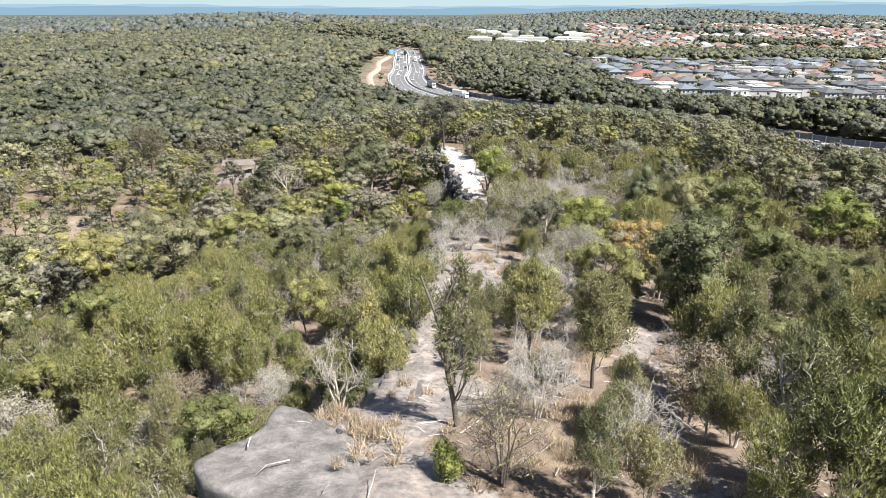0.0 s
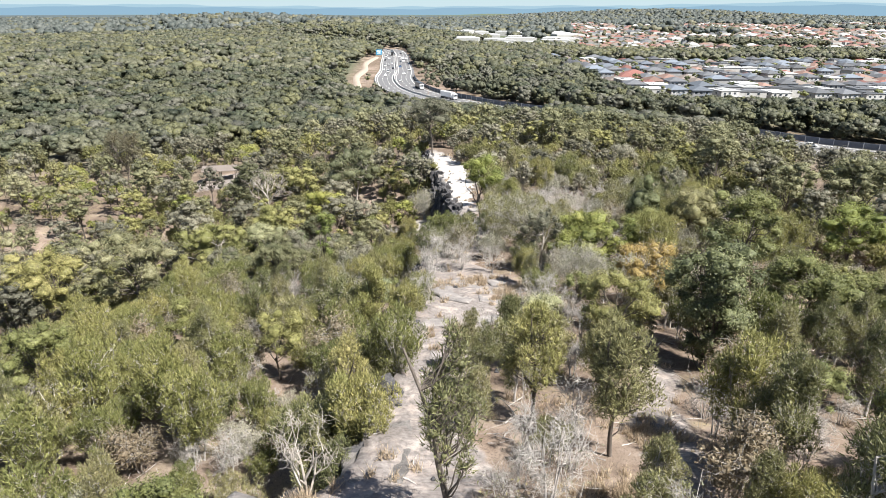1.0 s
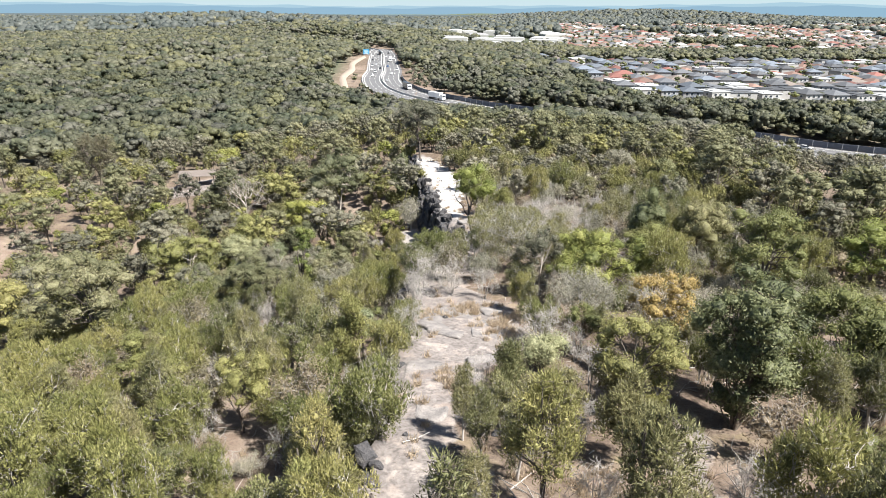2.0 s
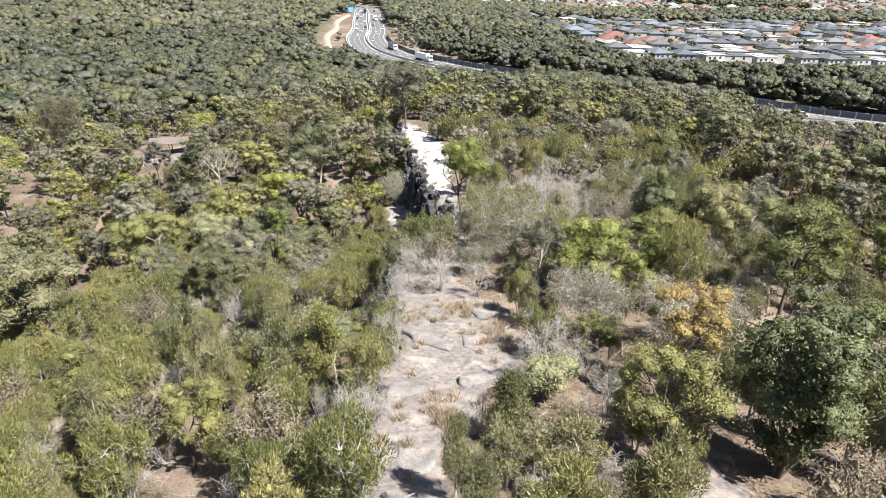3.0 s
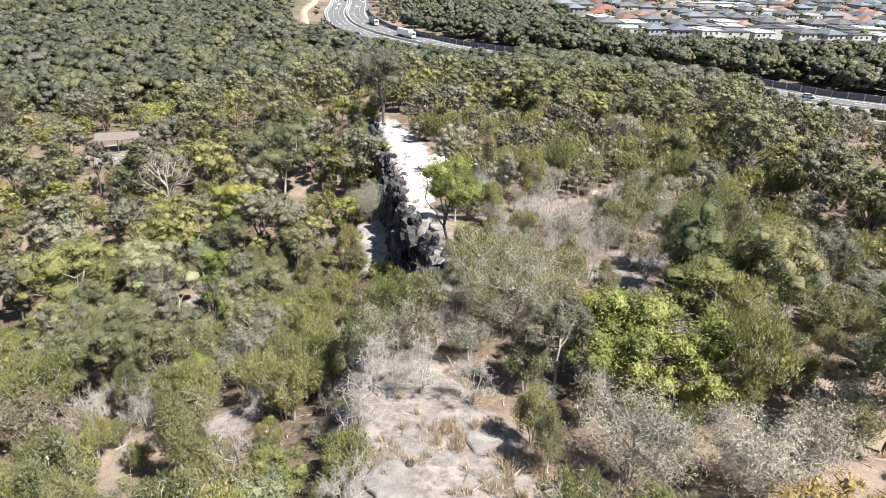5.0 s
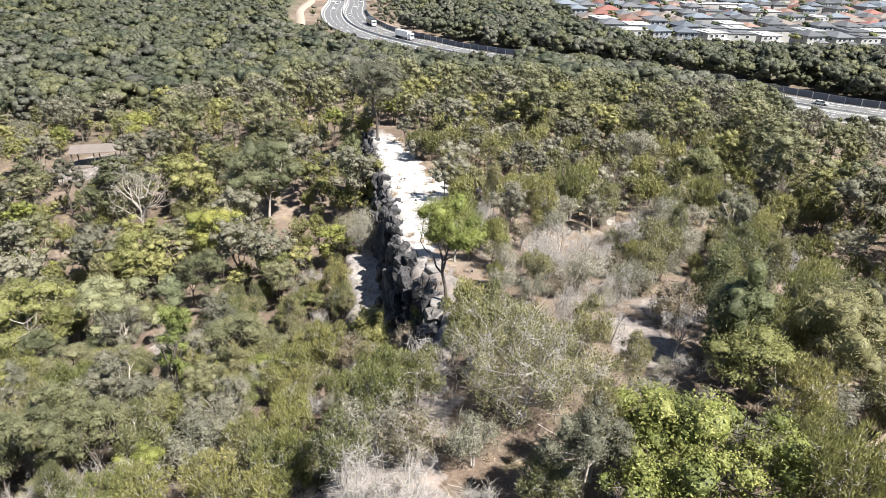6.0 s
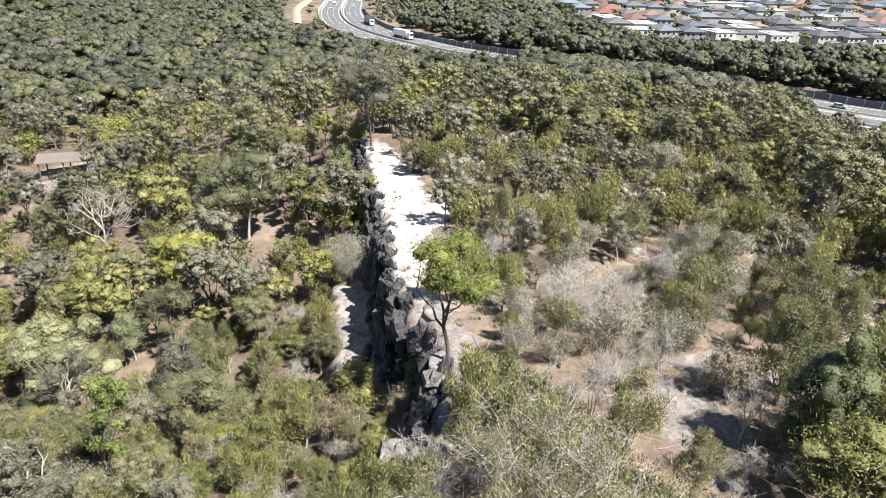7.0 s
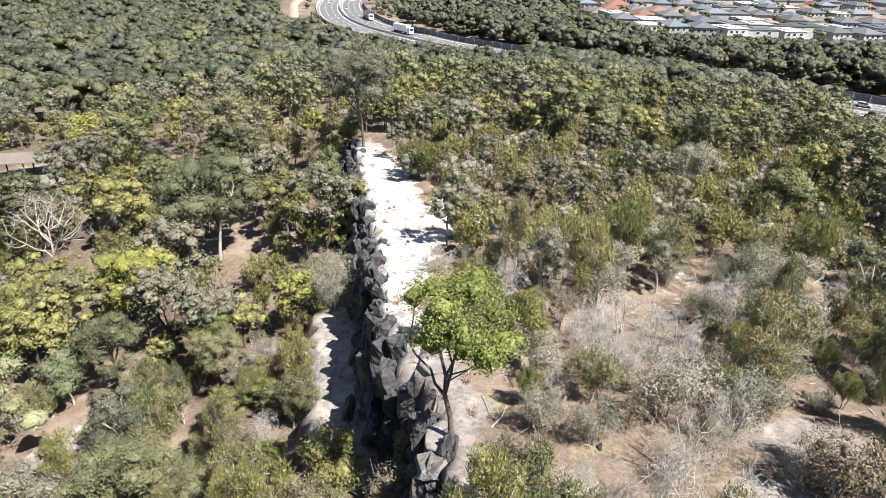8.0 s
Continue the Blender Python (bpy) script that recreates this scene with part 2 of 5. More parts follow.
M_CARS = [plain("car_" + n, a, b, 1.0, 0.3) for n, a, b in (
    ("white", (0.72, 0.72, 0.72), (0.8, 0.8, 0.8)), ("silver", (0.4, 0.41, 0.42), (0.48, 0.49, 0.5)),
    ("black", (0.02, 0.02, 0.022), (0.03, 0.03, 0.033)), ("blue", (0.06, 0.13, 0.3), (0.08, 0.17, 0.36)), ("red", (0.4, 0.04, 0.03), (0.5, 0.06, 0.04)))]
M_TYRE = plain("tyre_rubber", (0.02, 0.02, 0.02), (0.03, 0.03, 0.03), 5, 0.9)
M_SIGN = plain("motorway_sign_blue", (0.02, 0.2, 0.42), (0.03, 0.26, 0.5), 0.5, 0.4)
M_STEEL = plain("galvanised_steel", (0.35, 0.36, 0.37), (0.5, 0.51, 0.52), 2.0, 0.45, 0.7)
M_SHED = plain("pinkish_roof_sheet", (0.12, 0.1, 0.09), (0.17, 0.145, 0.13), 0.5, 0.75)


# ================= the plan of the land =================
def sstep(a, b, v):
    u = np.clip((v - a) / (b - a), 0, 1)
    return u * u * (3 - 2 * u)


def ridge_z(y):
    return np.interp(y, [-60, 0, 21, 34, 52, 62, 80, 95, 125, 150, 175, 220, 300], [28, 26.5, 23.5, 20.2, 17.1, 15.6, 13.4, 11.8, 10.6, 9.4, 7.5, 3, -3])


def edge_x(y):
    """The ridge's western brink."""
    e = np.interp(y, [-40, 10, 17, 19, 20.5, 22, 25, 28, 32, 37, 46, 53, 60, 68, 72.4, 74, 78, 81.4, 84, 88.5, 91.5, 95, 97.7, 103, 107, 115, 120, 128, 136, 147, 165],
                  [-5, -4.5, -4.5, -6.0, -7.6, -8.6, -7.2, -3.4, -2.7, -2.0, -1.5, -1.0, -0.2, -0.6, -0.4, 1.2, 3.3, 4.4, 5.5, 6.7, 6.7, 6.2, 4.8, 3.7, 3.4, 2.8, 2.3, 1.5, 0.7, -0.4, -2])
    return e + sstep(27, 34, y) * (0.32 * np.sin(y * 1.9) + 0.28 * np.sin(y * 4.3 + 1.0) * np.sin(y * 0.7))


def drop(y):
    return np.interp(y, [-30, 10, 30, 36, 50, 70, 82, 95, 140, 152, 175, 210], [4, 5, 5, 3.2, 2.6, 3, 5, 6.5, 5.5, 4.5, 2, 0])


# the motorway's eastern kerb line, from the near right to the far end
KERB = [(420, 90), (330, 130), (240, 185), (157, 244), (129, 275), (88, 311), (45, 347), (19, 382), (2, 415), (-8, 450), (-14, 500), (-15, 560), (-20, 640), (-28, 773), (-40, 850), (-75, 905), (-140, 960)]
ROAD_Z, ROAD_W = -9.0, 27.0


def smooth_line(points, step):
    """A Catmull-Rom line through the points, with a point about every step metres."""
    p = np.array([points[0], *points, points[-1]], float)
    out = []
    for i in range(1, len(p) - 2):
        n = max(2, int(np.hypot(*(p[i + 1] - p[i])) / step))
        for u in np.arange(n) / n:
            out.append(0.5 * (2 * p[i] + (p[i + 1] - p[i - 1]) * u + (2 * p[i - 1] - 5 * p[i] + 4 * p[i + 1] - p[i + 2]) * u * u + (3 * p[i] - p[i - 1] - 3 * p[i + 1] + p[i + 2]) * u ** 3))
    out.append(p[-2])
    return np.array(out)


KERB_LINE = smooth_line(KERB, 6.0)
_t = np.gradient(KERB_LINE, axis=0)
_t /= np.linalg.norm(_t, axis=1)[:, None]
LEFTWARD = np.stack([-_t[:, 1], _t[:, 0]], 1)      # from the eastern kerb across the road
ROAD_MID = KERB_LINE + LEFTWARD * ROAD_W / 2


def road_away(x, y):
    """Metres from the middle of the motorway."""
    x, y = np.asarray(x, float), np.asarray(y, float)
    best = np.full(x.shape, 1e9)
    for a, b in ROAD_MID[::2]:
        best = np.minimum(best, np.hypot(x - a, y - b))
    return best


def hills(x, y):
    h = 6 * sstep(1100, 3600, y) + 11 * sstep(850, 1700, y) * sstep(120, 420, x)
    h += 25 * np.exp(-(((x + 420) / 330) ** 2 + ((y - 1500) / 330) ** 2))
    h += 15 * np.exp(-(((x + 130) / 160) ** 2 + ((y - 1150) / 260) ** 2))
    h += 22 * np.exp(-(((x - 880) / 420) ** 2 + ((y - 2500) / 380) ** 2))
    h += 9 * np.exp(-(((x + 260) / 120) ** 2 + ((y - 640) / 160) ** 2))
    return h


def height(x, y):
    x, y = np.asarray(x, float), np.asarray(y, float)
    e, r = edge_x(y), ridge_z(y)
    east = r - 0.055 * np.clip(x - e - 6, 0, 90)
    d = e - x
    west = r - drop(y) * sstep(0, 1.1, d) - 0.13 * np.clip(d, 0, 60)
    west = west - 2.6 * sstep(5.6, 6.9, d) * sstep(90, 98, y) * (1 - sstep(120, 138, y))
    z = np.where(x > e, east, west)
    far = np.hypot(x * 0.9, np.maximum(y - 90, 0))
    base = -9 + 2 * np.sin(x / 190 + 1) * np.sin(y / 230) - 4 * sstep(60, 260, x) * sstep(280, 350, y) * (1 - sstep(900, 1300, y)) + hills(x, y)
    k = sstep(70, 250, far)
    z = z * (1 - k) + base * k
    z = z + 0.22 * np.sin(x * 0.61 + 1.3 * np.sin(y * 0.31)) * np.cos(y * 0.53 + x * 0.2)
    cut = 1 - sstep(16, 45, road_away(x, y))
    return z * (1 - cut) + (ROAD_Z - 0.12) * cut


def in_estate(x, y):
    return (x > 106 + 0.02 * (y - 400)) & (y > 364) & (y < 690)


def blob(x, y, cx, cy, rx, ry):
    return 1 - sstep(0.7, 1.25, np.hypot((x - cx) / rx, (y - cy) / ry))


def bare(x, y):
    """Where rock and sand lie open: the ridge's crown, a path beside it and a few clearings."""
    x, y = np.asarray(x, float), np.asarray(y, float)
    w = np.interp(y, [0, 15, 25, 34, 40, 44, 49, 54, 60, 63, 66, 70, 76, 80, 92, 97, 105, 110, 115, 119, 125, 130, 138, 147, 153, 160], [9, 9, 7.5, 4.0, 3.4, 5, 5.8, 8.6, 9, 8, 6.5, 5.5, 4, 2, 2.2, 3, 2.8, 3.6, 4.7, 7.5, 9, 5.8, 5.2, 4, 2, 0])
    u = x - edge_x(y)
    strip = sstep(-1.2, -0.2, u) * (1 - sstep(w - 0.8, w + 0.8, u)) * sstep(-30, -10, y) * (1 - sstep(150, 158, y))
    c = np.interp(y, [8, 25, 36, 46], [9.0, 9.8, 12.2, 15.5])
    path = (1 - sstep(0.7, 2.2, np.abs(x - c))) * (1 - sstep(40, 47, y)) * 0.8
    c = np.interp(y, [60, 74, 90, 112, 130], [17, 20, 22, 27, 27])
    path2 = (1 - sstep(0.8, 2.4, np.abs(x - c))) * sstep(58, 64, y) * (1 - sstep(112, 130, y)) * 0.4
    spots = [(-40, 98, 8.5, 6.5), (-53, 167, 11, 8), (-20, 105, 3.5, 3), (14, 123, 5, 2.2), (-79, 113, 10, 7), (21, 84, 3, 4), (26, 90, 3.2, 3), (30, 165, 4, 3), (46, 120, 4, 3), (-9, 70, 2, 2), (52, 150, 5, 5)]
    apron = 0.8 * sstep(1.2, 2.2, -u) * (1 - sstep(5.2, 6.8, -u)) * sstep(94, 99, y) * (1 - sstep(112, 124, y))
    out = np.maximum(np.maximum(np.maximum(strip, path), path2), apron)
    for s in spots:
        out = np.maximum(out, 0.8 * blob(x, y, *s))
    return out


# ================= mesh helpers =================
def mesh_np(name, verts, faces, material, face_tint=None, smooth=False):
    """A mesh from arrays: verts (n, 3), faces (m, 3) or (m, 4)."""
    verts, faces = np.asarray(verts, np.float32), np.asarray(faces, np.int32)
    me = bpy.data.meshes.new(name)
    k = faces.shape[1]
    me.vertices.add(len(verts))
    me.vertices.foreach_set("co", verts.ravel())
    me.loops.add(faces.size)
    me.loops.foreach_set("vertex_index", faces.ravel())
    me.polygons.add(len(faces))
    me.polygons.foreach_set("loop_start", np.arange(0, faces.size, k, dtype=np.int32))
    me.polygons.foreach_set("use_smooth", np.full(len(faces), smooth))
    if face_tint is not None:
        me.attributes.new("tint", "FLOAT", "FACE").data.foreach_set("value", np.asarray(face_tint, np.float32))
    me.update(calc_edges=True)
    me.materials.append(material)
    return me


def part(name, bm, material, parent, label=""):
    """Links a bmesh, or a ready mesh, as one mesh object under a thing or a part."""
    if isinstance(bm, bpy.types.Mesh):
        me = bm
    else:
        me = bpy.data.meshes.new(name)
        bm.to_mesh(me)
        bm.free()
        me.materials.append(material)
    ob = new(name, me)
    ob.parent = parent
    return tagged(ob, label)


def box(bm, x0, x1, y0, y1, z0, z1, bevel=0.0):
    m = Matrix.LocRotScale(((x0 + x1) / 2, (y0 + y1) / 2, (z0 + z1) / 2), None, (x1 - x0, y1 - y0, z1 - z0))
    made = bmesh.ops.create_cube(bm, size=1, matrix=m)["verts"]
    if bevel:
        bmesh.ops.bevel(bm, geom=list({e for v in made for e in v.link_edges}), offset=bevel, segments=1, affect="EDGES")


def boxed(*args, **kw):
    bm = bmesh.new()
    box(bm, *args, **kw)
    return bm


def thing(name, label, category, group="", at=None, kind=""):
    ob = new(name)
    ob.empty_display_size = 0.3
    if at is not None:
        ob.matrix_world = at
    return tagged(ob, label, category, group, kind)


# ================= the ground =================
def growing(fine0, fine1, step, lo, hi, rate=1.13):
    mid = list(np.arange(fine0, fine1 + 1e-6, step))
    s, v = step, fine1
    while v < hi:
        s *= rate
        v += s
        mid.append(min(v, hi))
    s, v = step, fine0
    while v > lo:
        s *= rate
        v -= s
        mid.insert(0, max(v, lo))
    return np.array(mid)


def build_ground():
    xs, ys = growing(-26, 40, 0.55, -4200, 4200, 1.09), growing(6, 160, 0.6, -700, 4650, 1.055)
    X, Y = np.meshgrid(xs, ys)
    Z = height(X, Y)
    b = bare(X, Y)
    # the brink is broken rock, not a clean line
    near = np.exp(-((X - edge_x(Y)) / 1.3) ** 2)
    Z = Z + near * 0.35 * np.sin(X * 3.1 + Y * 1.7) * np.sin(Y * 2.3 - X)
    Z = Z - 0.5 * blob(X, Y, -5.6, 21.8, 3.6, 4.6)
    n, m = X.shape
    idx = np.arange(n * m).reshape(n, m)
    faces = np.stack([idx[:-1, :-1], idx[:-1, 1:], idx[1:, 1:], idx[1:, :-1]], -1).reshape(-1, 4)
    me = mesh_np("ground", np.stack([X, Y, Z], -1).reshape(-1, 3), faces, M_GROUND, smooth=True)
    me.attributes.new("bare", "FLOAT", "POINT").data.foreach_set("value", b.ravel().astype(np.float32))
    white = sstep(96, 106, Y) * (1 - sstep(146, 152, Y)) * (0.25 + 0.75 * (X > edge_x(Y)))
    me.attributes.new("white", "FLOAT", "POINT").data.foreach_set("value", white.ravel().astype(np.float32))
    far = sstep(170, 330, np.hypot(X, Y)) * sstep(28, 44, road_away(X, Y)) * (1 - in_estate(X, Y) * 0.8)
    me.attributes.new("far", "FLOAT", "POINT").data.foreach_set("value", far.ravel().astype(np.float32))
    tagged(new("ground", me), "sandy bushland ground with pale rock and leaf litter", "ground", kind="structure")


build_ground()


def build_mountains():
    """Blue ranges and the pale sky behind them, so far off that they do not shift. Glowing sheets, with haze painted
    into their colours.
    """
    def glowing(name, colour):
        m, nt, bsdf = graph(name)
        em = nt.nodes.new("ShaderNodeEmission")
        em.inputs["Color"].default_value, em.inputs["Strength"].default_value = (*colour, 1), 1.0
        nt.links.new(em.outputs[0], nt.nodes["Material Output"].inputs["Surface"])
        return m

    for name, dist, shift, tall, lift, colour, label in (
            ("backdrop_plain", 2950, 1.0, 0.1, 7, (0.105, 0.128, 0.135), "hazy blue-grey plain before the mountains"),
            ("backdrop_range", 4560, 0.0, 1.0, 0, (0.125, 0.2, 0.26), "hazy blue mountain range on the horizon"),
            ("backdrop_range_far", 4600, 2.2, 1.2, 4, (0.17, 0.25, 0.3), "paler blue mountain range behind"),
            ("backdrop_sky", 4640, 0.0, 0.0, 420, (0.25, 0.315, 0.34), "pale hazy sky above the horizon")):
        a = np.radians(np.linspace(-54, 54, 160))
        prof = np.interp(np.degrees(a), [-50, -38, -30, -24, -18, -8, 0, 4, 8, 13, 17, 22, 26, 31, 36, 50],
                         [36, 38, 40, 46, 40, 36, 37, 46, 41, 50, 46, 58, 62, 66, 55, 52])
        prof = (prof + 3 * np.sin(a * 37 + shift) + 2 * np.sin(a * 83 + 2 * shift)) * tall + lift
        x, y = dist * np.sin(a), dist * np.cos(a)
        top, low = np.stack([x, y, prof], 1), np.stack([x, y, np.full_like(x, -60)], 1)
        k = np.arange(len(a) - 1)
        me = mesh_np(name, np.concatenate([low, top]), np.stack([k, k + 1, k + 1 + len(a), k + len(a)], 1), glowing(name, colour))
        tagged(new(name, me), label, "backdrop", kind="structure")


build_mountains()


# ================= motorway =================
def ribbon(name, line, offs0, offs1, z, material, label, category, kind="structure"):
    """A strip along a line of (point, leftward) between two offsets."""
    p, side = line
    a, b = p + side * offs0, p + side * offs1
    v = np.concatenate([np.column_stack([a, np.full(len(a), z)]), np.column_stack([b, np.full(len(b), z)])])
    k = np.arange(len(p) - 1)
    me = mesh_np(name, v, np.stack([k, k + 1, k + 1 + len(p), k + len(p)], 1), material)
    return tagged(new(name, me), label, category, kind=kind)


ROAD_LINE = (KERB_LINE, LEFTWARD)
ribbon("road", ROAD_LINE, -1.0, ROAD_W + 1.0, ROAD_Z, M_ASPHALT, "grey asphalt motorway with several lanes each way", "road")


def dashes(offset, dash, gap, width, name):
    verts, faces, run = [], [], 0.0
    seg = np.linalg.norm(np.diff(KERB_LINE, axis=0), axis=1)
    along = np.concatenate([[0], np.cumsum(seg)])
    pos = np.arange(0, along[-1] - dash, dash + gap)
    for s in pos:
        cols = []
        for q in (s, s + dash):
            c = [np.interp(q, along, KERB_LINE[:, i]) for i in (0, 1)]
            l = [np.interp(q, along, LEFTWARD[:, i]) for i in (0, 1)]
            for w in (-width / 2, width / 2):
                cols.append((c[0] + l[0] * (offset + w), c[1] + l[1] * (offset + w), ROAD_Z + 0.02))
        n = len(verts)
        verts += cols
        faces.append((n, n + 1, n + 3, n + 2))
    me = mesh_np(name, verts, faces, M_LINE)
    tagged(new(name, me), "white lane marking on the motorway", "road marking", kind="structure")


for off in (4.6, 8.2, 18.2, 21.8):
    dashes(off, 5.0, 7.0, 0.28, "lane_marking")
for off in (1.2, 11.9, 14.9, 25.6):
    dashes(off, 12.0, 0.01, 0.3, "edge_line")


def build_barrier(offset, label):
    root = thing("concrete_barrier", label, "barrier", kind="structure")
    p = KERB_LINE + LEFTWARD * offset
    prof = [(-0.4, 0.0), (-0.18, 0.35), (-0.12, 1.05), (0.12, 1.05), (0.18, 0.35), (0.4, 0.0)]
    v = np.concatenate([np.column_stack([p + LEFTWARD * a, np.full(len(p), ROAD_Z + 0.01 + h)]) for a, h in prof])
    k, n = np.arange(len(p) - 1), len(p)
    f = np.concatenate([np.stack([k + i * n, k + 1 + i * n, k + 1 + (i + 1) * n, k + (i + 1) * n], 1) for i in range(len(prof) - 1)])
    part("barrier_rail", mesh_np("barrier_rail", v, f, M_CONCRETE), None, root)


build_barrier(13.4, "long grey concrete median barrier between the carriageways")
build_barrier(ROAD_W + 0.3, "grey concrete barrier along the motorway's verge")


def build_noise_wall():
    root = thing("noise_wall", "long dark grey noise wall of panels beside the motorway", "noise wall", kind="structure")
    seg = np.linalg.norm(np.diff(KERB_LINE, axis=0), axis=1)
    along = np.concatenate([[0], np.cumsum(seg)])
    me = bpy.data.meshes.new("panel")
    bm = boxed(-2.45, 2.45, -0.08, 0.08, 0, 2.3, bevel=0.03)
    bm.to_mesh(me), bm.free(), me.materials.append(M_FENCE)
    mp = bpy.data.meshes.new("wall_post")
    bm = boxed(-0.14, 0.14, -0.16, 0.16, 0, 2.4, bevel=0.02)
    bm.to_mesh(mp), bm.free(), mp.materials.append(M_STEEL)
    for i, s in enumerate(np.arange(150, 640, 5.0)):
        q = [np.interp(s, along, KERB_LINE[:, j]) - 1.6 * np.interp(s, along, LEFTWARD[:, j]) for j in (0, 1)]
        t = [np.interp(s, along, _t[:, j]) for j in (0, 1)]
        step_up = 0.12 * math.floor(1.5 + 1.5 * math.sin(i * 0.55))
        for name, data, shift in (("panel", me, 0.0), ("wall_post", mp, 2.5)):
            ob = new(name, data)
            ob.parent = root
            ob.matrix_basis = pose(q[0] + t[0] * shift, q[1] + t[1] * shift, ROAD_Z - 0.1 + step_up * (name == "panel"), 0, 0, math.degrees(math.atan2(t[1], t[0])))


build_noise_wall()


TRACK_LINE = smooth_line([(-46, 420), (-49, 447), (-55, 500), (-55, 560), (-60, 630), (-57, 712)], 6)


def build_track():
    line = TRACK_LINE
    t = np.gradient(line, axis=0)
    t /= np.linalg.norm(t, axis=1)[:, None]
    side = np.stack([-t[:, 1], t[:, 0]], 1)
    rows = []
    for o in (-3.6, -1.7, 1.7, 3.6):
        q = line + side * (o + 0.5 * np.sin(np.arange(len(line)) * 0.35 + o))[:, None]
        rows.append(np.column_stack([q, height(line[:, 0], line[:, 1]) + (1.2 if abs(o) < 3 else -1.5)]))
    k, n = np.arange(len(line) - 1), len(line)
    f = np.concatenate([np.stack([k + i * n, k + 1 + i * n, k + 1 + (i + 1) * n, k + (i + 1) * n], 1) for i in range(3)])
    tagged(new("dirt_track", mesh_np("dirt_track", np.concatenate(rows), f, M_TRACK, smooth=True)), "pale dirt track beside the motorway", "track", kind="structure")


build_track()


# ================= plants =================
def unit(v):
    return v / np.maximum(np.linalg.norm(v, axis=-1, keepdims=True), 1e-9)


def tubes(paths, sides):
    """Tapered tubes along paths [(points, radii)], as vertices and quads."""
    verts, faces, n = [], [], 0
    ang = np.arange(sides) * 2 * np.pi / sides
    for pts, rad in paths:
        pts = np.asarray(pts, float)
        d = unit(np.gradient(pts, axis=0))
        ref = np.array([0.31, 0.83, 0.46]) if abs(d[0][2]) > 0.6 else np.array([0.1, 0.1, 1.0])
        a = unit(np.cross(d, ref))
        b = np.cross(d, a)
        ring = a[:, None] * np.cos(ang)[None, :, None] + b[:, None] * np.sin(ang)[None, :, None]
        verts.append((pts[:, None] + ring * np.asarray(rad)[:, None, None]).reshape(-1, 3))
        k = len(pts)
        i, j = np.meshgrid(np.arange(k - 1), np.arange(sides), indexing="ij")
        q = np.stack([i * sides + j, i * sides + (j + 1) % sides, (i + 1) * sides + (j + 1) % sides, (i + 1) * sides + j], -1).reshape(-1, 4)
        faces.append(q + n)
        n += k * sides
    return np.concatenate(verts), np.concatenate(faces)


def leaf_cloud(rng, centres, radii, n, L, w, up, flat, tint, wild=0.45):
    """n leaves over the clumps: triangles (n, 3, 3) and a tint for each. Feathery kinds (up above 0.6) point
    upwards and out, the others lie like shingles on the clump's skin."""
    pick = rng.choice(len(centres), n, p=radii ** 2 / np.sum(radii ** 2))
    d = unit(rng.normal(size=(n, 3)) + (0, 0, 0.35))
    ln, wd = L * rng.uniform(0.6, 1.35, n)[:, None], w * rng.uniform(0.6, 1.35, n)[:, None]
    if up > 0.6:
        p = centres[pick] + d * (radii[pick] * rng.uniform(0.15, 1, n) ** 0.4)[:, None] * (1, 1, flat)
        way = unit(d * 0.7 + rng.normal(size=(n, 3)) * 0.6 + (0, 0, up))
        side = unit(np.cross(way, d + (0, 0, 0.6) + rng.normal(size=(n, 3)) * wild))
    else:
        p = centres[pick] + d * (radii[pick] * rng.uniform(0.06, 1, n) ** 0.42 * 1.22)[:, None] * (1, 1, flat)
        face = unit(d + (0, 0, 0.3) + rng.normal(size=(n, 3)) * wild * 1.25)
        way = unit(np.cross(face, rng.normal(size=(n, 3))) + np.array((0, 0, 0.4 * up)))
        side = unit(np.cross(face, way))
        p = p - way * ln * 0.4
    tri = np.stack([p - side * wd / 2, p + side * wd / 2, p + way * ln], 1)
    shade = np.clip(tint[pick] + rng.normal(0, 0.1, n), 0, 1)
    return tri, shade


def ico(level):
    """An icosahedron's triangles on the unit ball, split level times."""
    g = (1 + 5 ** 0.5) / 2
    v = unit(np.array([(-1, g, 0), (1, g, 0), (-1, -g, 0), (1, -g, 0), (0, -1, g), (0, 1, g), (0, -1, -g), (0, 1, -g), (g, 0, -1), (g, 0, 1), (-g, 0, -1), (-g, 0, 1)], float))
    f = np.array([(0, 11, 5), (0, 5, 1), (0, 1, 7), (0, 7, 10), (0, 10, 11), (1, 5, 9), (5, 11, 4), (11, 10, 2), (10, 7, 6), (7, 1, 8), (3, 9, 4), (3, 4, 2), (3, 2, 6), (3, 6, 8), (3, 8, 9), (4, 9, 5), (2, 4, 11), (6, 2, 10), (8, 6, 7), (9, 8, 1)])
    t = v[f]
    for i in range(level):
        a, b, c = t[:, 0], t[:, 1], t[:, 2]
        ab, bc, ca = unit(a + b), unit(b + c), unit(c + a)
        t = np.concatenate([np.stack(s, 1) for s in ((a, ab, ca), (ab, b, bc), (ca, bc, c), (ab, bc, ca))])
    return t


ICO = []
for _level in (0, 1):
    _v, _f = np.unique(ico(_level).reshape(-1, 3).round(6), axis=0, return_inverse=True)
    ICO.append((_v, _f.reshape(-1, 3)))


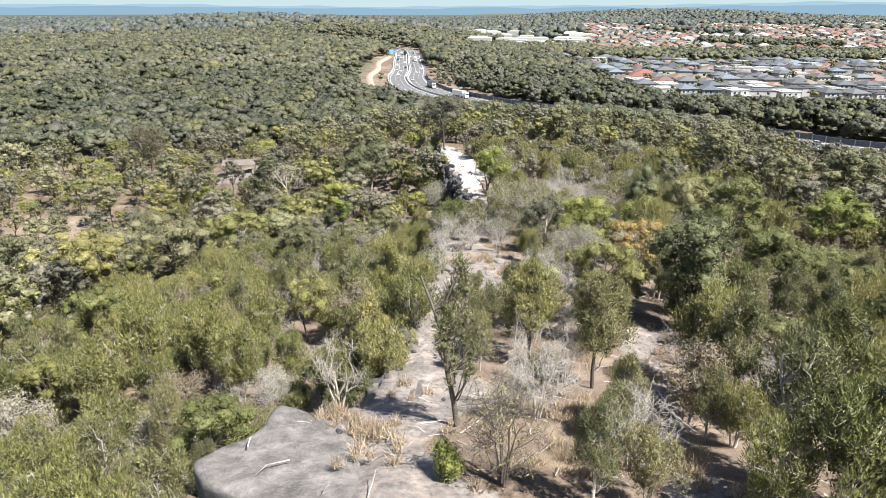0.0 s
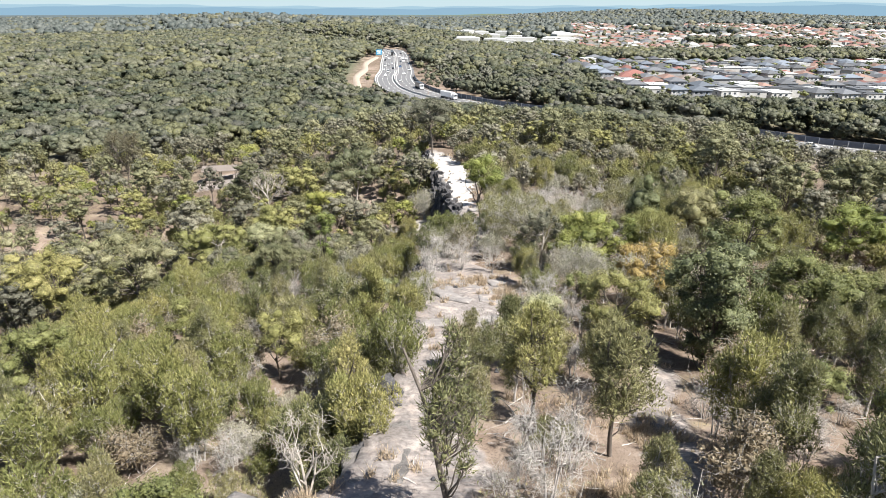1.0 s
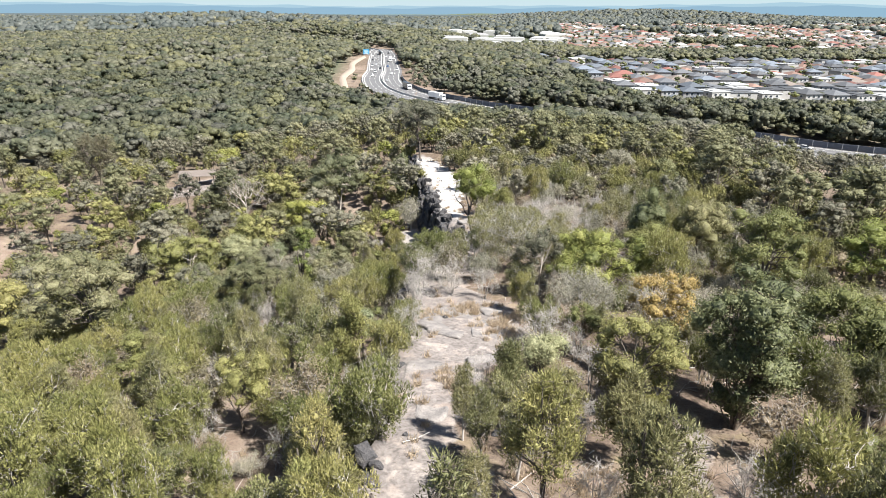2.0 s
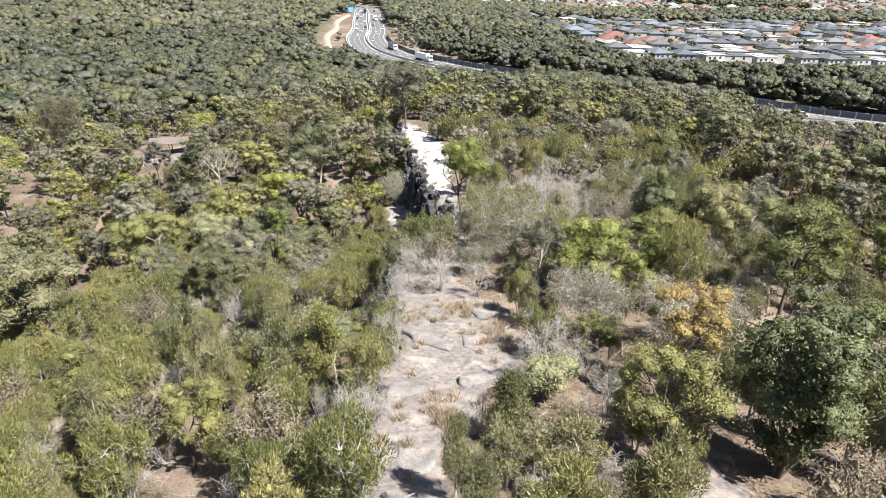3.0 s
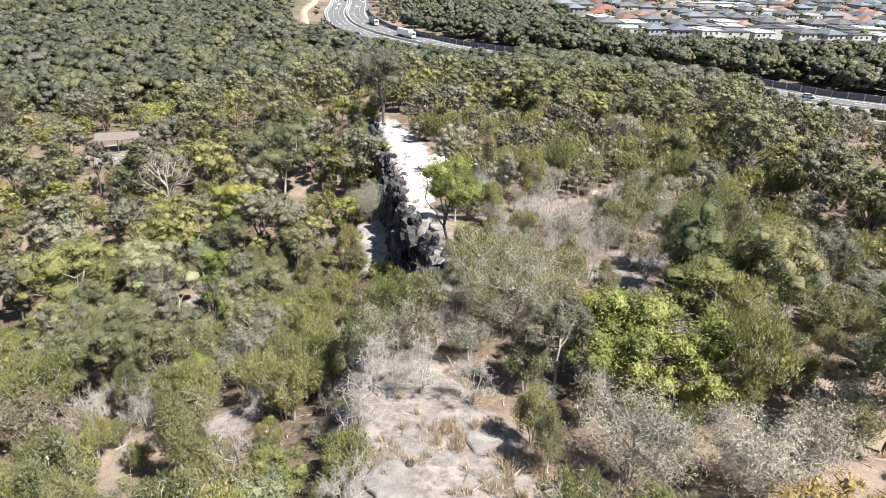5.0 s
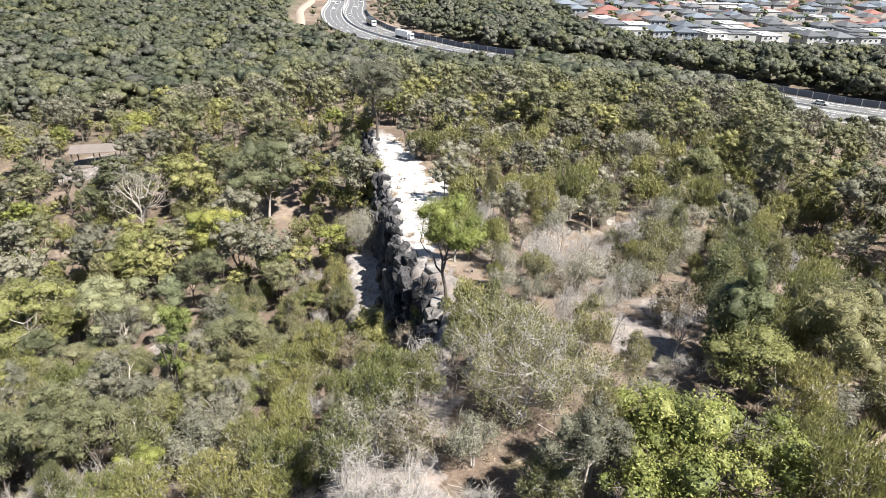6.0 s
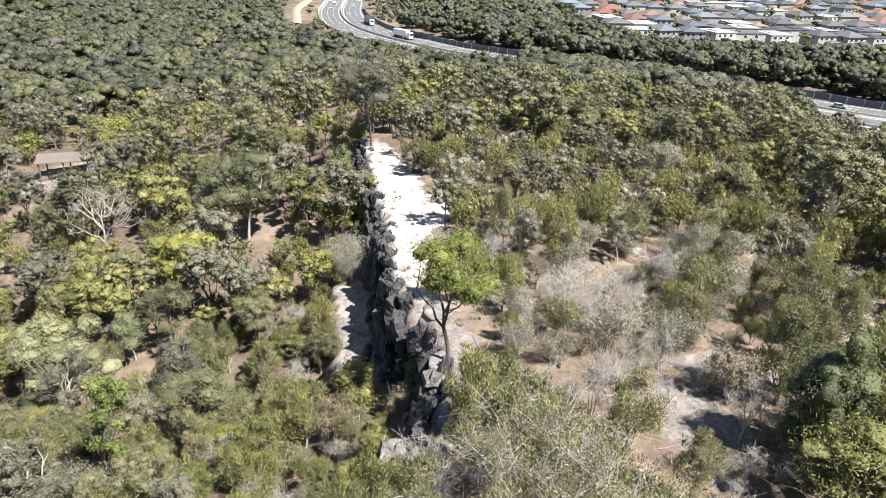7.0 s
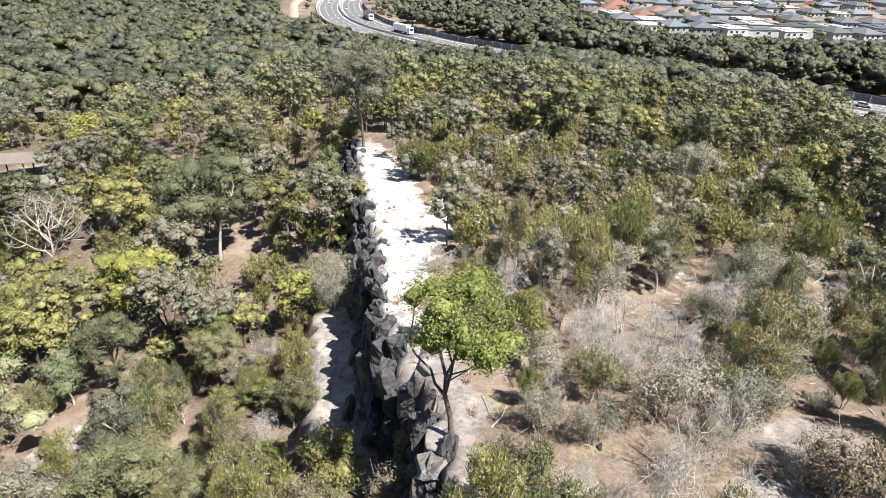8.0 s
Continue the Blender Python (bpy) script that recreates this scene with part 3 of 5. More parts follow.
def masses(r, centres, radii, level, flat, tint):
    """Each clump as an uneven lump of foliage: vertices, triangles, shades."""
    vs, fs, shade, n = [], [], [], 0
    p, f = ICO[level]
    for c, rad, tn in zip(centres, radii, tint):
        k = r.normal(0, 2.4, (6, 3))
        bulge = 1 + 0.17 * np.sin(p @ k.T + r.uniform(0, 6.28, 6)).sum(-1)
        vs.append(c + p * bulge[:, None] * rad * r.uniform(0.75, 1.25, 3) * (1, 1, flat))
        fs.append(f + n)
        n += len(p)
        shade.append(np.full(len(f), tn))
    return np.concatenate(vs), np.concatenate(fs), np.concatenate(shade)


KINDS = {
    # style, height, crown radius, crown bottom, clumps, clump radius, leaves, leaf length, width, upward, flatness, twigs a clump, leaves' and wood's material
    "wattle_shrub": ("shrub", 4.2, 1.7, 0.25, 50, 0.32, 3900, 0.24, 0.056, 1.3, 1.8, 6, "wattle", M_DEAD),
    "tea_tree_shrub": ("shrub", 3.6, 1.6, 0.25, 40, 0.34, 3200, 0.2, 0.06, 1.0, 1.5, 8, "olive", M_DEAD),
    "casuarina": ("spire", 7.0, 1.9, 0.25, 60, 0.38, 4800, 0.28, 0.055, 0.9, 1.7, 6, "olive", M_DEAD),
    "eucalypt": ("tree", 9.5, 3.2, 0.36, 34, 0.74, 5600, 0.2, 0.1, -0.25, 0.72, 4, "euc", M_BARK),
    "dull_eucalypt": ("tree", 9.0, 3.0, 0.34, 32, 0.7, 4400, 0.2, 0.1, -0.2, 0.75, 5, "dull", M_PALEBARK),
    "grey_shrub": ("shrub", 3.0, 1.9, 0.2, 18, 0.6, 2000, 0.16, 0.085, 0.2, 0.9, 12, "greyleaf", M_DEAD),
    "lime_wattle": ("tree", 5.5, 2.3, 0.3, 26, 0.62, 3800, 0.18, 0.09, 0.1, 0.7, 3, "lime", M_BARK),
    "golden_wattle": ("tree", 7.2, 2.9, 0.32, 32, 0.7, 4600, 0.19, 0.095, 0.1, 0.7, 4, "wattle", M_BARK),
    "bare_shrub": ("shrub", 3.0, 1.6, 0.1, 16, 0.62, 60, 0.16, 0.06, 0.2, 1.0, 17, "greyleaf", M_DEAD),
    "rusty_shrub": ("shrub", 3.2, 1.6, 0.15, 16, 0.6, 1700, 0.17, 0.075, 0.3, 1.0, 10, "rust", M_DEAD),
}


def grow(style, H, R, bottom, clumps, cr, rng):
    """Clump centres, their radii, and the wood's paths."""
    d = unit(rng.normal(size=(clumps, 3)) + (0, 0, 0.45 if style == "tree" else 0.0))
    rr = rng.uniform(0.15, 1, clumps) ** 0.45
    zmid, zr = H * (1 + bottom) / 2, H * (1 - bottom) / 2
    c = d * rr[:, None] * (R - cr * 0.5, R - cr * 0.5, zr - cr * 0.4) + (0, 0, zmid)
    if style == "spire":
        u = np.clip((c[:, 2] / H - bottom) / (1 - bottom), 0, 1)
        c[:, :2] *= (1.15 - 0.85 * u)[:, None]
    if style == "shrub":
        u = np.clip(c[:, 2] / H, 0, 1)
        c[:, :2] *= (0.45 + 0.65 * u)[:, None]
    c[:, :2] += rng.normal(0, 0.07 * R, (clumps, 2))
    radii = cr * rng.uniform(0.5, 1.35, clumps)
    paths = []
    if style == "shrub":
        stems = []
        for i in range(int(rng.integers(3, 6))):
            a, lean = rng.uniform(0, 6.28), rng.uniform(0.1, 0.45) * R
            u = np.linspace(0, 1, 5)
            s = np.stack([np.cos(a) * (0.1 + lean * u ** 1.4), np.sin(a) * (0.1 + lean * u ** 1.4), u * H * 0.8 - 0.12], 1) + rng.normal(0, 0.04 * H, (5, 3)) * (u * 0.6)[:, None]
            stems.append(s)
            paths.append((s, np.linspace(0.016, 0.005, 5) * H * 0.8))
    else:
        u = np.linspace(0, 1, 6)
        lean = rng.normal(0, 0.07, 2) * H
        s = np.stack([lean[0] * u ** 1.5, lean[1] * u ** 1.5, u * H * (0.9 if style == "spire" else 0.72) - 0.15], 1) + rng.normal(0, 0.022 * H, (6, 3)) * u[:, None] * np.array((1, 1, 0.2))
        stems = [s]
        paths.append((s, np.linspace(0.021, 0.006, 6) * H * 0.85))
        if style == "tree":
            for i in range(4):
                a, k0 = rng.uniform(0, 6.28), s[2 + int(rng.integers(0, 2))]
                out = np.array((np.cos(a), np.sin(a), 0)) * R * rng.uniform(0.4, 0.65)
                u4 = np.linspace(0, 1, 5)
                q = k0 + out * (u4 ** 1.1)[:, None] + np.array((0, 0, 1)) * (H * rng.uniform(0.25, 0.42) * u4 ** 0.9)[:, None] + rng.normal(0, 0.03 * H, (5, 3)) * (u4 * (1 - u4) * 2)[:, None]
                stems.append(q)
                paths.append((q, np.linspace(0.012, 0.004, 5) * H * 0.85))
    allp = np.concatenate(stems)
    for p, r in zip(c, radii):
        ok = allp[:, 2] < p[2] - 0.05 * H
        cand = allp[ok] if ok.any() else allp[:1]
        k0 = cand[np.argmin(np.linalg.norm((cand - p) * (1, 1, 0.45), axis=1))]
        u = np.linspace(0, 1, 4)[:, None]
        q = k0 + (p - k0) * u + np.array((0, 0, -0.1)) * np.linalg.norm(p - k0) * np.sin(u * np.pi)
        q[1:-1] += rng.normal(0, 0.05 * np.linalg.norm(p - k0) + 0.01, (2, 3))
        paths.append((q, np.array((0.0062, 0.005, 0.004, 0.0022)) * H * 0.8))
    return c, radii, paths


def twigs(rng, centres, radii, count, thick):
    out = []
    for c, r in zip(centres, radii):
        for i in range(count):
            d = unit(rng.normal(size=3) + (0, 0, 0.55))
            s = c - d * r * 0.25 + rng.normal(0, 0.22 * r, 3)
            ln = r * rng.uniform(0.8, 1.7)
            m = s + d * ln * 0.5 + rng.normal(0, 0.13 * ln, 3)
            out.append((np.array((s, m, s + d * ln + rng.normal(0, 0.12 * ln, 3))), np.array((1.0, 0.7, 0.25)) * thick))
    return out


def make_plant(kind, seed, spec=None):
    """Wood mesh and leaf mesh of one plant that stands on the origin."""
    style, H, R, bottom, clumps, cr, n, L, w, up, flat, tw, leaf, bark = spec or KINDS[kind]
    n, L, w = int(n * 1.8), L * 0.76, w * 0.76
    rng = np.random.default_rng(seed)
    c, radii, paths = grow(style, H, R, bottom, clumps, cr, rng)
    v, f = tubes(paths, 5)
    if tw:
        v2, f2 = tubes(twigs(rng, c, radii, tw, 0.008 + 0.0007 * H), 3)
        v, f = np.concatenate([v, v2]), np.concatenate([f, f2 + len(v)])
    wood = mesh_np("trunk", v, f, bark, smooth=True)
    tint = rng.uniform(0.15, 0.85, len(c))
    tri, shade = leaf_cloud(rng, c, radii, n, L, w, up, flat, tint)
    v, f = tri.reshape(-1, 3), np.arange(3 * n).reshape(-1, 3)
    if n > 2100 and tw < 12:
        # the close inner leaves of each clump, tinted darker to paint shade in its gaps
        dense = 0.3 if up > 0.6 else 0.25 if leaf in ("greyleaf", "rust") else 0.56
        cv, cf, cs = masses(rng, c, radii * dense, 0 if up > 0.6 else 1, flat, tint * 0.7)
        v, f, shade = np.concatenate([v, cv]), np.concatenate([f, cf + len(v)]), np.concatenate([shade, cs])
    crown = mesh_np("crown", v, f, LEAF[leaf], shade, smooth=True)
    return wood, crown


PLANT_WORDS = {
    "wattle_shrub": ("feathery yellow-green wattle shrub in the bush thicket", "shrub"),
    "tea_tree_shrub": ("dense olive-green tea tree shrub with grey stems", "shrub"),
    "casuarina": ("tall dull green casuarina with feathery drooping foliage", "tree"),
    "eucalypt": ("open-crowned eucalypt tree with dark trunk and limbs", "tree"),
    "dull_eucalypt": ("grey-green eucalypt tree with pale slender trunk", "tree"),
    "grey_shrub": ("half-dry grey-green shrub with many bare twigs", "shrub"),
    "lime_wattle": ("lime-green rounded wattle tree in full leaf", "tree"),
    "golden_wattle": ("yellow-green wattle tree with a billowing crown", "tree"),
    "bare_shrub": ("leafless grey shrub of dry twigs on sandy ground", "shrub"),
    "rusty_shrub": ("rust-brown drying shrub with thin grey stems", "shrub"),
}


def stand(name, meshes, label, category, m, group=""):
    root = thing(name, label, category, group, m)
    for nm, me in zip(("trunk", "crown"), meshes):
        part(nm, me, None, root)
    return root


def on_ground(x, y, turn, scale, sink=0.05, tall=1.0):
    return pose(x, y, float(height(x, y)) - sink, 0, 0, turn) @ Matrix.Diagonal((scale, scale, scale * tall, 1))


rng = np.random.default_rng(11)
PROTO = {k: [make_plant(k, 100 + 10 * i + j) for j in range(5)] for i, k in enumerate(KINDS)}

# ---- the plants that stand out: place, own shape, words ----
TAKEN = []      # x, y, radius kept free of chance plants


def own(name, x, y, spec, label, category="tree", seed=1, turn=0.0, free=None):
    stand(name, make_plant(name, seed, spec), label, category, on_ground(x, y, turn, 1.0))
    TAKEN.append((x, y, free if free is not None else spec[2] * 0.8 + 0.5))


own("casuarina_sapling", 0.9, 24.4, ("spire", 8.2, 1.35, 0.22, 52, 0.36, 2300, 0.28, 0.055, 0.8, 1.4, 8, "olive", M_BARK), "slender casuarina sapling with dark trunk on the rock", seed=3)
own("dead_tree", -4.6, 27.4, ("tree", 6.0, 1.4, 0.3, 14, 0.5, 10, 0.1, 0.04, 0.2, 1.0, 12, "greyleaf", M_PALEBARK), "bleached leafless small tree at the rock's edge", seed=5)
own("round_bush", 0.5, 20.2, ("shrub", 1.7, 0.75, 0.1, 12, 0.36, 1500, 0.13, 0.07, 0.4, 1.0, 2, "lime", M_BARK), "small yellow-green bush on the bare rock", "shrub", 7)
own("bare_tree", 2.4, 19.8, ("shrub", 4.6, 2.2, 0.15, 24, 0.7, 500, 0.2, 0.06, 0.4, 1.0, 16, "olive", M_BARK), "nearly leafless spreading shrub with dark stems", "shrub", 9)
own("broadleaf_tree", 17.4, 42.4, ("shrub", 9.6, 3.1, 0.04, 74, 0.7, 8600, 0.22, 0.12, -0.1, 0.85, 3, "dark", M_BARK), "dense dark green glossy broadleaf tree", "tree", 11)
own("dying_casuarina", 15.2, 49.2, ("tree", 7.4, 2.5, 0.4, 34, 0.5, 2400, 0.32, 0.07, 0.4, 0.9, 10, "orange", M_DEAD), "orange-yellow dying casuarina with bare lower twigs", "tree", 13)
own("lookout_eucalypt", 0.4, 148.5, ("tree", 12.5, 5.6, 0.5, 34, 1.2, 4600, 0.42, 0.14, -0.3, 0.7, 8, "dull", M_BARK), "spreading dark-limbed eucalypt at the end of the ridge", "tree", 15)
own("cliff_top_tree", 6.9, 91.3, ("tree", 9.4, 3.1, 0.45, 22, 0.9, 5600, 0.2, 0.11, 0.0, 0.75, 3, "lime", M_BARK), "bright yellow-green tree with dark trunk on the cliff top", "tree", 17)
own("twiggy_shrub", 10.0, 74.6, ("shrub", 6.8, 5.6, 0.12, 60, 1.1, 8600, 0.24, 0.085, 0.9, 0.9, 20, "olive", M_DEAD), "wide fan-shaped shrub of grey-brown twigs, thin green tips", "shrub", 19)
own("fig_tree", 16.7, 66.4, ("tree", 6.6, 5.0, 0.05, 90, 0.85, 15000, 0.22, 0.12, -0.1, 0.8, 4, "bright", M_BARK), "wide bright green broadleaf tree with glossy leaves", "tree", 21)
own("domed_wattle", -19.0, 119.5, ("tree", 9.6, 3.9, 0.42, 46, 1.05, 5600, 0.26, 0.12, 0.3, 0.6, 3, "lime", M_BARK), "dome-crowned lime-green wattle tree with forked trunk", "tree", 23)
own("bleached_dead_tree", -32.0, 131.0, ("tree", 11.0, 5.2, 0.25, 30, 1.3, 10, 0.1, 0.04, 0.2, 1.0, 9, "greyleaf", M_PALEBARK), "large bleached dead tree with spreading bare limbs", "tree", 25)
own("cliff_foot_eucalypt", -14.8, 131.0, ("tree", 12.5, 5.4, 0.3, 56, 1.25, 6400, 0.36, 0.13, -0.3, 0.75, 4, "euc", M_PALEBARK), "big eucalypt with pale limbs below the cliff", "tree", 27)
own("rusty_eucalypt", -75.7, 166.5, ("tree", 15.0, 5.4, 0.3, 44, 1.4, 3600, 0.5, 0.18, -0.2, 0.75, 6, "rust", M_BARK), "tall brownish drought-stressed eucalypt in the woodland", "tree", 29)
own("dark_casuarina", -3.4, 137.0, ("spire", 9.5, 2.5, 0.1, 40, 0.9, 5200, 0.4, 0.08, -0.2, 1.0, 2, "dark", M_BARK), "dark green casuarina against the cliff", "tree", 31)
own("pale_shrub_tree", -22.2, 110.5, ("tree", 5.2, 2.3, 0.35, 22, 0.8, 2800, 0.24, 0.1, 0.2, 0.7, 4, "pale", M_DEAD), "pale green flowering shrub with round crown", "tree", 33)
own("clearing_eucalypt", -33.6, 102.0, ("tree", 10.5, 5.6, 0.3, 54, 1.2, 6400, 0.33, 0.13, 0.0, 0.65, 4, "wattle", M_PALEBARK), "broad eucalypt with forked trunk beside the clearing", "tree", 35)
own("dark_casuarina", 25.7, 80.3, ("spire", 8.6, 3.0, 0.12, 46, 0.95, 5400, 0.4, 0.07, 0.1, 1.0, 3, "dark", M_BARK), "dark olive casuarina with dense drooping foliage", "tree", 37)
own("brown_casuarina", 30.0, 76.5, ("tree", 8.0, 3.4, 0.35, 36, 1.0, 4400, 0.4, 0.07, 0.0, 0.9, 5, "olive", M_BARK), "many-stemmed brownish-olive casuarina beside the path", "tree", 39)
own("wattle_tree", 24.6, 76.2, ("tree", 5.4, 3.0, 0.35, 28, 0.9, 3600, 0.3, 0.09, 0.3, 0.6, 4, "wattle", M_BARK), "flat-topped yellow-green wattle tree by the path", "tree", 41)
own("leafless_tree", 22.6, 82.2, ("tree", 4.6, 1.8, 0.2, 22, 0.6, 10, 0.1, 0.04, 0.2, 1.0, 16, "greyleaf", M_DEAD), "leafless grey-brown small tree beside the path", "tree", 43)
own("bleached_bush", 17.6, 88.0, ("shrub", 3.6, 2.4, 0.15, 26, 0.75, 260, 0.2, 0.07, 0.2, 1.0, 16, "greyleaf", M_PALEBARK), "bleached bare bush with pale branches", "shrub", 45)
own("bare_shrub", 3.2, 66.6, ("shrub", 3.6, 2.3, 0.1, 26, 0.75, 160, 0.2, 0.06, 0.2, 1.0, 17, "greyleaf", M_DEAD), "bare grey spreading shrub at the slab's edge", "shrub", 47)
own("bare_shrub", 6.0, 65.0, ("shrub", 3.2, 1.8, 0.1, 20, 0.65, 160, 0.2, 0.06, 0.2, 1.0, 16, "greyleaf", M_DEAD), "bare grey shrub with leaning stems on the slab", "shrub", 49)
own("bare_shrub", 4.1, 45.4, ("shrub", 2.8, 1.3, 0.1, 16, 0.55, 30, 0.2, 0.06, 0.2, 1.0, 16, "greyleaf", M_DEAD), "slim leafless shrub on the rock slab", "shrub", 51)
own("round_shrub", 7.9, 48.6, ("shrub", 3.0, 1.9, 0.15, 24, 0.66, 3400, 0.17, 0.09, 0.2, 0.9, 3, "pale", M_BARK), "rounded pale green shrub beside the slab", "shrub", 53)
own("round_shrub", -4.2, 57.0, ("tree", 5.4, 1.6, 0.45, 20, 0.6, 2200, 0.17, 0.09, 0.2, 0.8, 3, "pale", M_PALEBARK), "small pale-leaved tree with thin pale trunk", "tree", 55)
own("silver_shrub", -9.6, 77.0, ("shrub", 5.0, 2.4, 0.25, 26, 0.85, 3600, 0.2, 0.08, 0.2, 0.85, 8, "greyleaf", M_DEAD), "silver-grey domed shrub among the green thicket", "shrub", 57)
own("forked_casuarina", 8.2, 30.6, ("spire", 6.8, 2.1, 0.28, 62, 0.4, 4600, 0.28, 0.06, 0.9, 1.6, 8, "olive", M_BARK), "forked casuarina with several dark trunks", "tree", 59)
own("forked_casuarina", 5.2, 33.5, ("spire", 6.6, 1.9, 0.28, 58, 0.4, 4200, 0.28, 0.06, 0.9, 1.6, 8, "wattle", M_BARK), "green casuarina with thin forked trunk", "tree", 61)
own("feathery_casuarina", 13.1, 21.0, ("spire", 6.4, 2.2, 0.3, 60, 0.42, 4200, 0.28, 0.06, 0.9, 1.5, 7, "olive", M_DEAD), "young casuarina with feathery upright foliage", "tree", 63)
own("feathery_casuarina", 17.0, 25.0, ("spire", 6.8, 2.5, 0.3, 66, 0.44, 4800, 0.28, 0.06, 0.9, 1.5, 8, "wattle", M_BARK), "yellow-green casuarina with dark slim trunk", "tree", 65)
own("ridge_casuarina", -4.3, 38.5, ("spire", 6.6, 2.3, 0.1, 60, 0.45, 4800, 0.28, 0.06, 0.9, 1.6, 7, "wattle", M_BARK), "bushy yellow-green casuarina at the ridge's brink", "tree", 67)
own("grey_crowned_shrub", 13.0, 58.5, ("shrub", 5.0, 3.4, 0.15, 40, 0.95, 3600, 0.22, 0.08, 0.2, 0.85, 13, "greyleaf", M_DEAD), "broad grey-green shrub with dense dry twigs", "shrub", 69)
own("cliff_foot_shrub", 0.6, 95.0, ("shrub", 4.6, 2.4, 0.1, 30, 0.8, 4200, 0.27, 0.08, 0.6, 1.0, 4, "wattle", M_BARK), "green bushy wattle at the foot of the cliff", "shrub", 73)
own("apron_shrub", -1.2, 116.5, ("shrub", 5.4, 3.0, 0.15, 34, 0.9, 3000, 0.22, 0.08, 0.2, 0.9, 14, "greyleaf", M_DEAD), "grey-green shrub on the pale rock apron", "shrub", 75)
own("tussocky_shrub", 9.8, 88.0, ("shrub", 2.2, 1.5, 0.1, 20, 0.45, 1700, 0.2, 0.07, 0.8, 1.3, 8, "rust", M_DEAD), "brownish low shrub on the stony cliff top", "shrub", 77)
own("tussocky_shrub", 11.5, 91.5, ("shrub", 2.6, 1.7, 0.1, 22, 0.5, 1300, 0.2, 0.07, 0.6, 1.2, 12, "greyleaf", M_DEAD), "grey dry shrub on the stony cliff top", "shrub", 79)
own("grey_crowned_shrub", 18.5, 57.0, ("shrub", 5.0, 3.2, 0.15, 36, 0.95, 2800, 0.22, 0.08, 0.2, 0.85, 15, "greyleaf", M_DEAD), "broad half-dead grey shrub with tangled twigs", "shrub", 71)


# ---- single trees by the height of their crowns' tops ----
def crowned(name, x, y, top, R, style, leaf, label, seed, bottom=0.35, leaves=4600, L=0.24, w=0.12, up=0.0, flat=0.72, bark=M_BARK, tw=4):
    H = max(3.0, top - float(height(x, y)))
    clumps = int(20 + 6 * R)
    own(name, x, y, (style, H, R, bottom, clumps, 0.17 * R + 0.2, leaves, L, w, up, flat, tw, leaf, bark), label, "tree", seed, free=R * 0.7)


crowned("domed_eucalypt", -29.5, 66.5, 19.8, 4.0, "tree", "euc", "large dome-crowned green eucalypt above the thicket", 201, 0.2, 6400)
crowned("forked_wattle", -36.9, 64.0, 18.2, 3.9, "tree", "wattle", "spreading yellow-green wattle with dark forked trunk", 202, 0.4)
crowned("ridge_casuarina", -4.4, 54.2, 21.0, 1.9, "spire", "wattle", "feathery green casuarina at the brink of the ridge", 203, 0.1, 4200, 0.3, 0.07, 0.8, 1.2)
crowned("ridge_casuarina", 5.3, 44.8, 22.1, 1.5, "spire", "olive", "slim dull green casuarina beside the rock slab", 204, 0.15, 2600, 0.3, 0.07, 0.8, 1.2)
crowned("ridge_casuarina", -3.9, 33.6, 23.9, 2.0, "spire", "wattle", "bushy yellow-green casuarina over the rock shelf", 205, 0.05, 4600, 0.28, 0.07, 0.9, 1.3)
crowned("tawny_eucalypt", 28.0, 61.0, 24.9, 3.4, "tree", "wattle", "tall eucalypt with a tawny yellow-green crown", 206, 0.3, 5200)
crowned("eucalypt", 43.5, 69.0, 21.0, 4.0, "tree", "lime", "bright yellow-green eucalypt with broad crown", 207, 0.3, 5200)
crowned("dense_eucalypt", 27.2, 48.0, 23.6, 3.6, "tree", "wattle", "dense yellow-green eucalypt beside the scrub", 208, 0.25, 6000)
crowned("ridge_casuarina", 9.8, 37.8, 24.3, 1.8, "spire", "olive", "olive casuarina with several thin dark stems", 209, 0.2, 3200, 0.3, 0.07, 0.8, 1.2)
crowned("pale_eucalypt", -25.5, 104.5, 8.1, 4.2, "tree", "pale", "broad pale green eucalypt below the cliff", 210, 0.2, 6200)
crowned("pale_eucalypt", -28.4, 117.5, 6.6, 3.6, "tree", "wattle", "rounded yellow-green eucalypt near a dead tree", 211, 0.25, 5200)
crowned("tall_eucalypt", -70.0, 215.0, 5.2, 4.2, "tree", "euc", "tall dark green eucalypt above the woodland", 212, 0.25, 3600, 0.5, 0.25)
crowned("tall_eucalypt", -80.6, 196.0, -1.0, 4.6, "tree", "dull", "round-crowned grey-green eucalypt in the woodland", 213, 0.25, 3600, 0.5, 0.25)
crowned("dark_broadleaf", 43.4, 123.5, 15.2, 2.6, "tree", "dark", "dark glossy broadleaf tree among dry scrub", 214, 0.15, 3600, 0.3, 0.16)
crowned("silver_eucalypt", 37.7, 133.5, 14.7, 3.2, "tree", "greyleaf", "silver-grey eucalypt with thin crown", 215, 0.3, 3200, 0.3, 0.14, 0.0, 0.75, M_PALEBARK, 7)
crowned("tall_eucalypt", 35.5, 157.0, 15.4, 4.0, "tree", "euc", "tall bright green eucalypt behind the ridge scrub", 216, 0.25, 4600, 0.36, 0.18)
crowned("tall_eucalypt", 48.5, 180.0, 11.4, 4.2, "tree", "euc", "tall green eucalypt with billowing crown", 217, 0.25, 4600, 0.4, 0.2)
crowned("tall_eucalypt", 81.5, 168.0, 8.6, 4.4, "tree", "dark", "tall dark eucalypt near the motorway", 218, 0.3, 4600, 0.4, 0.2)
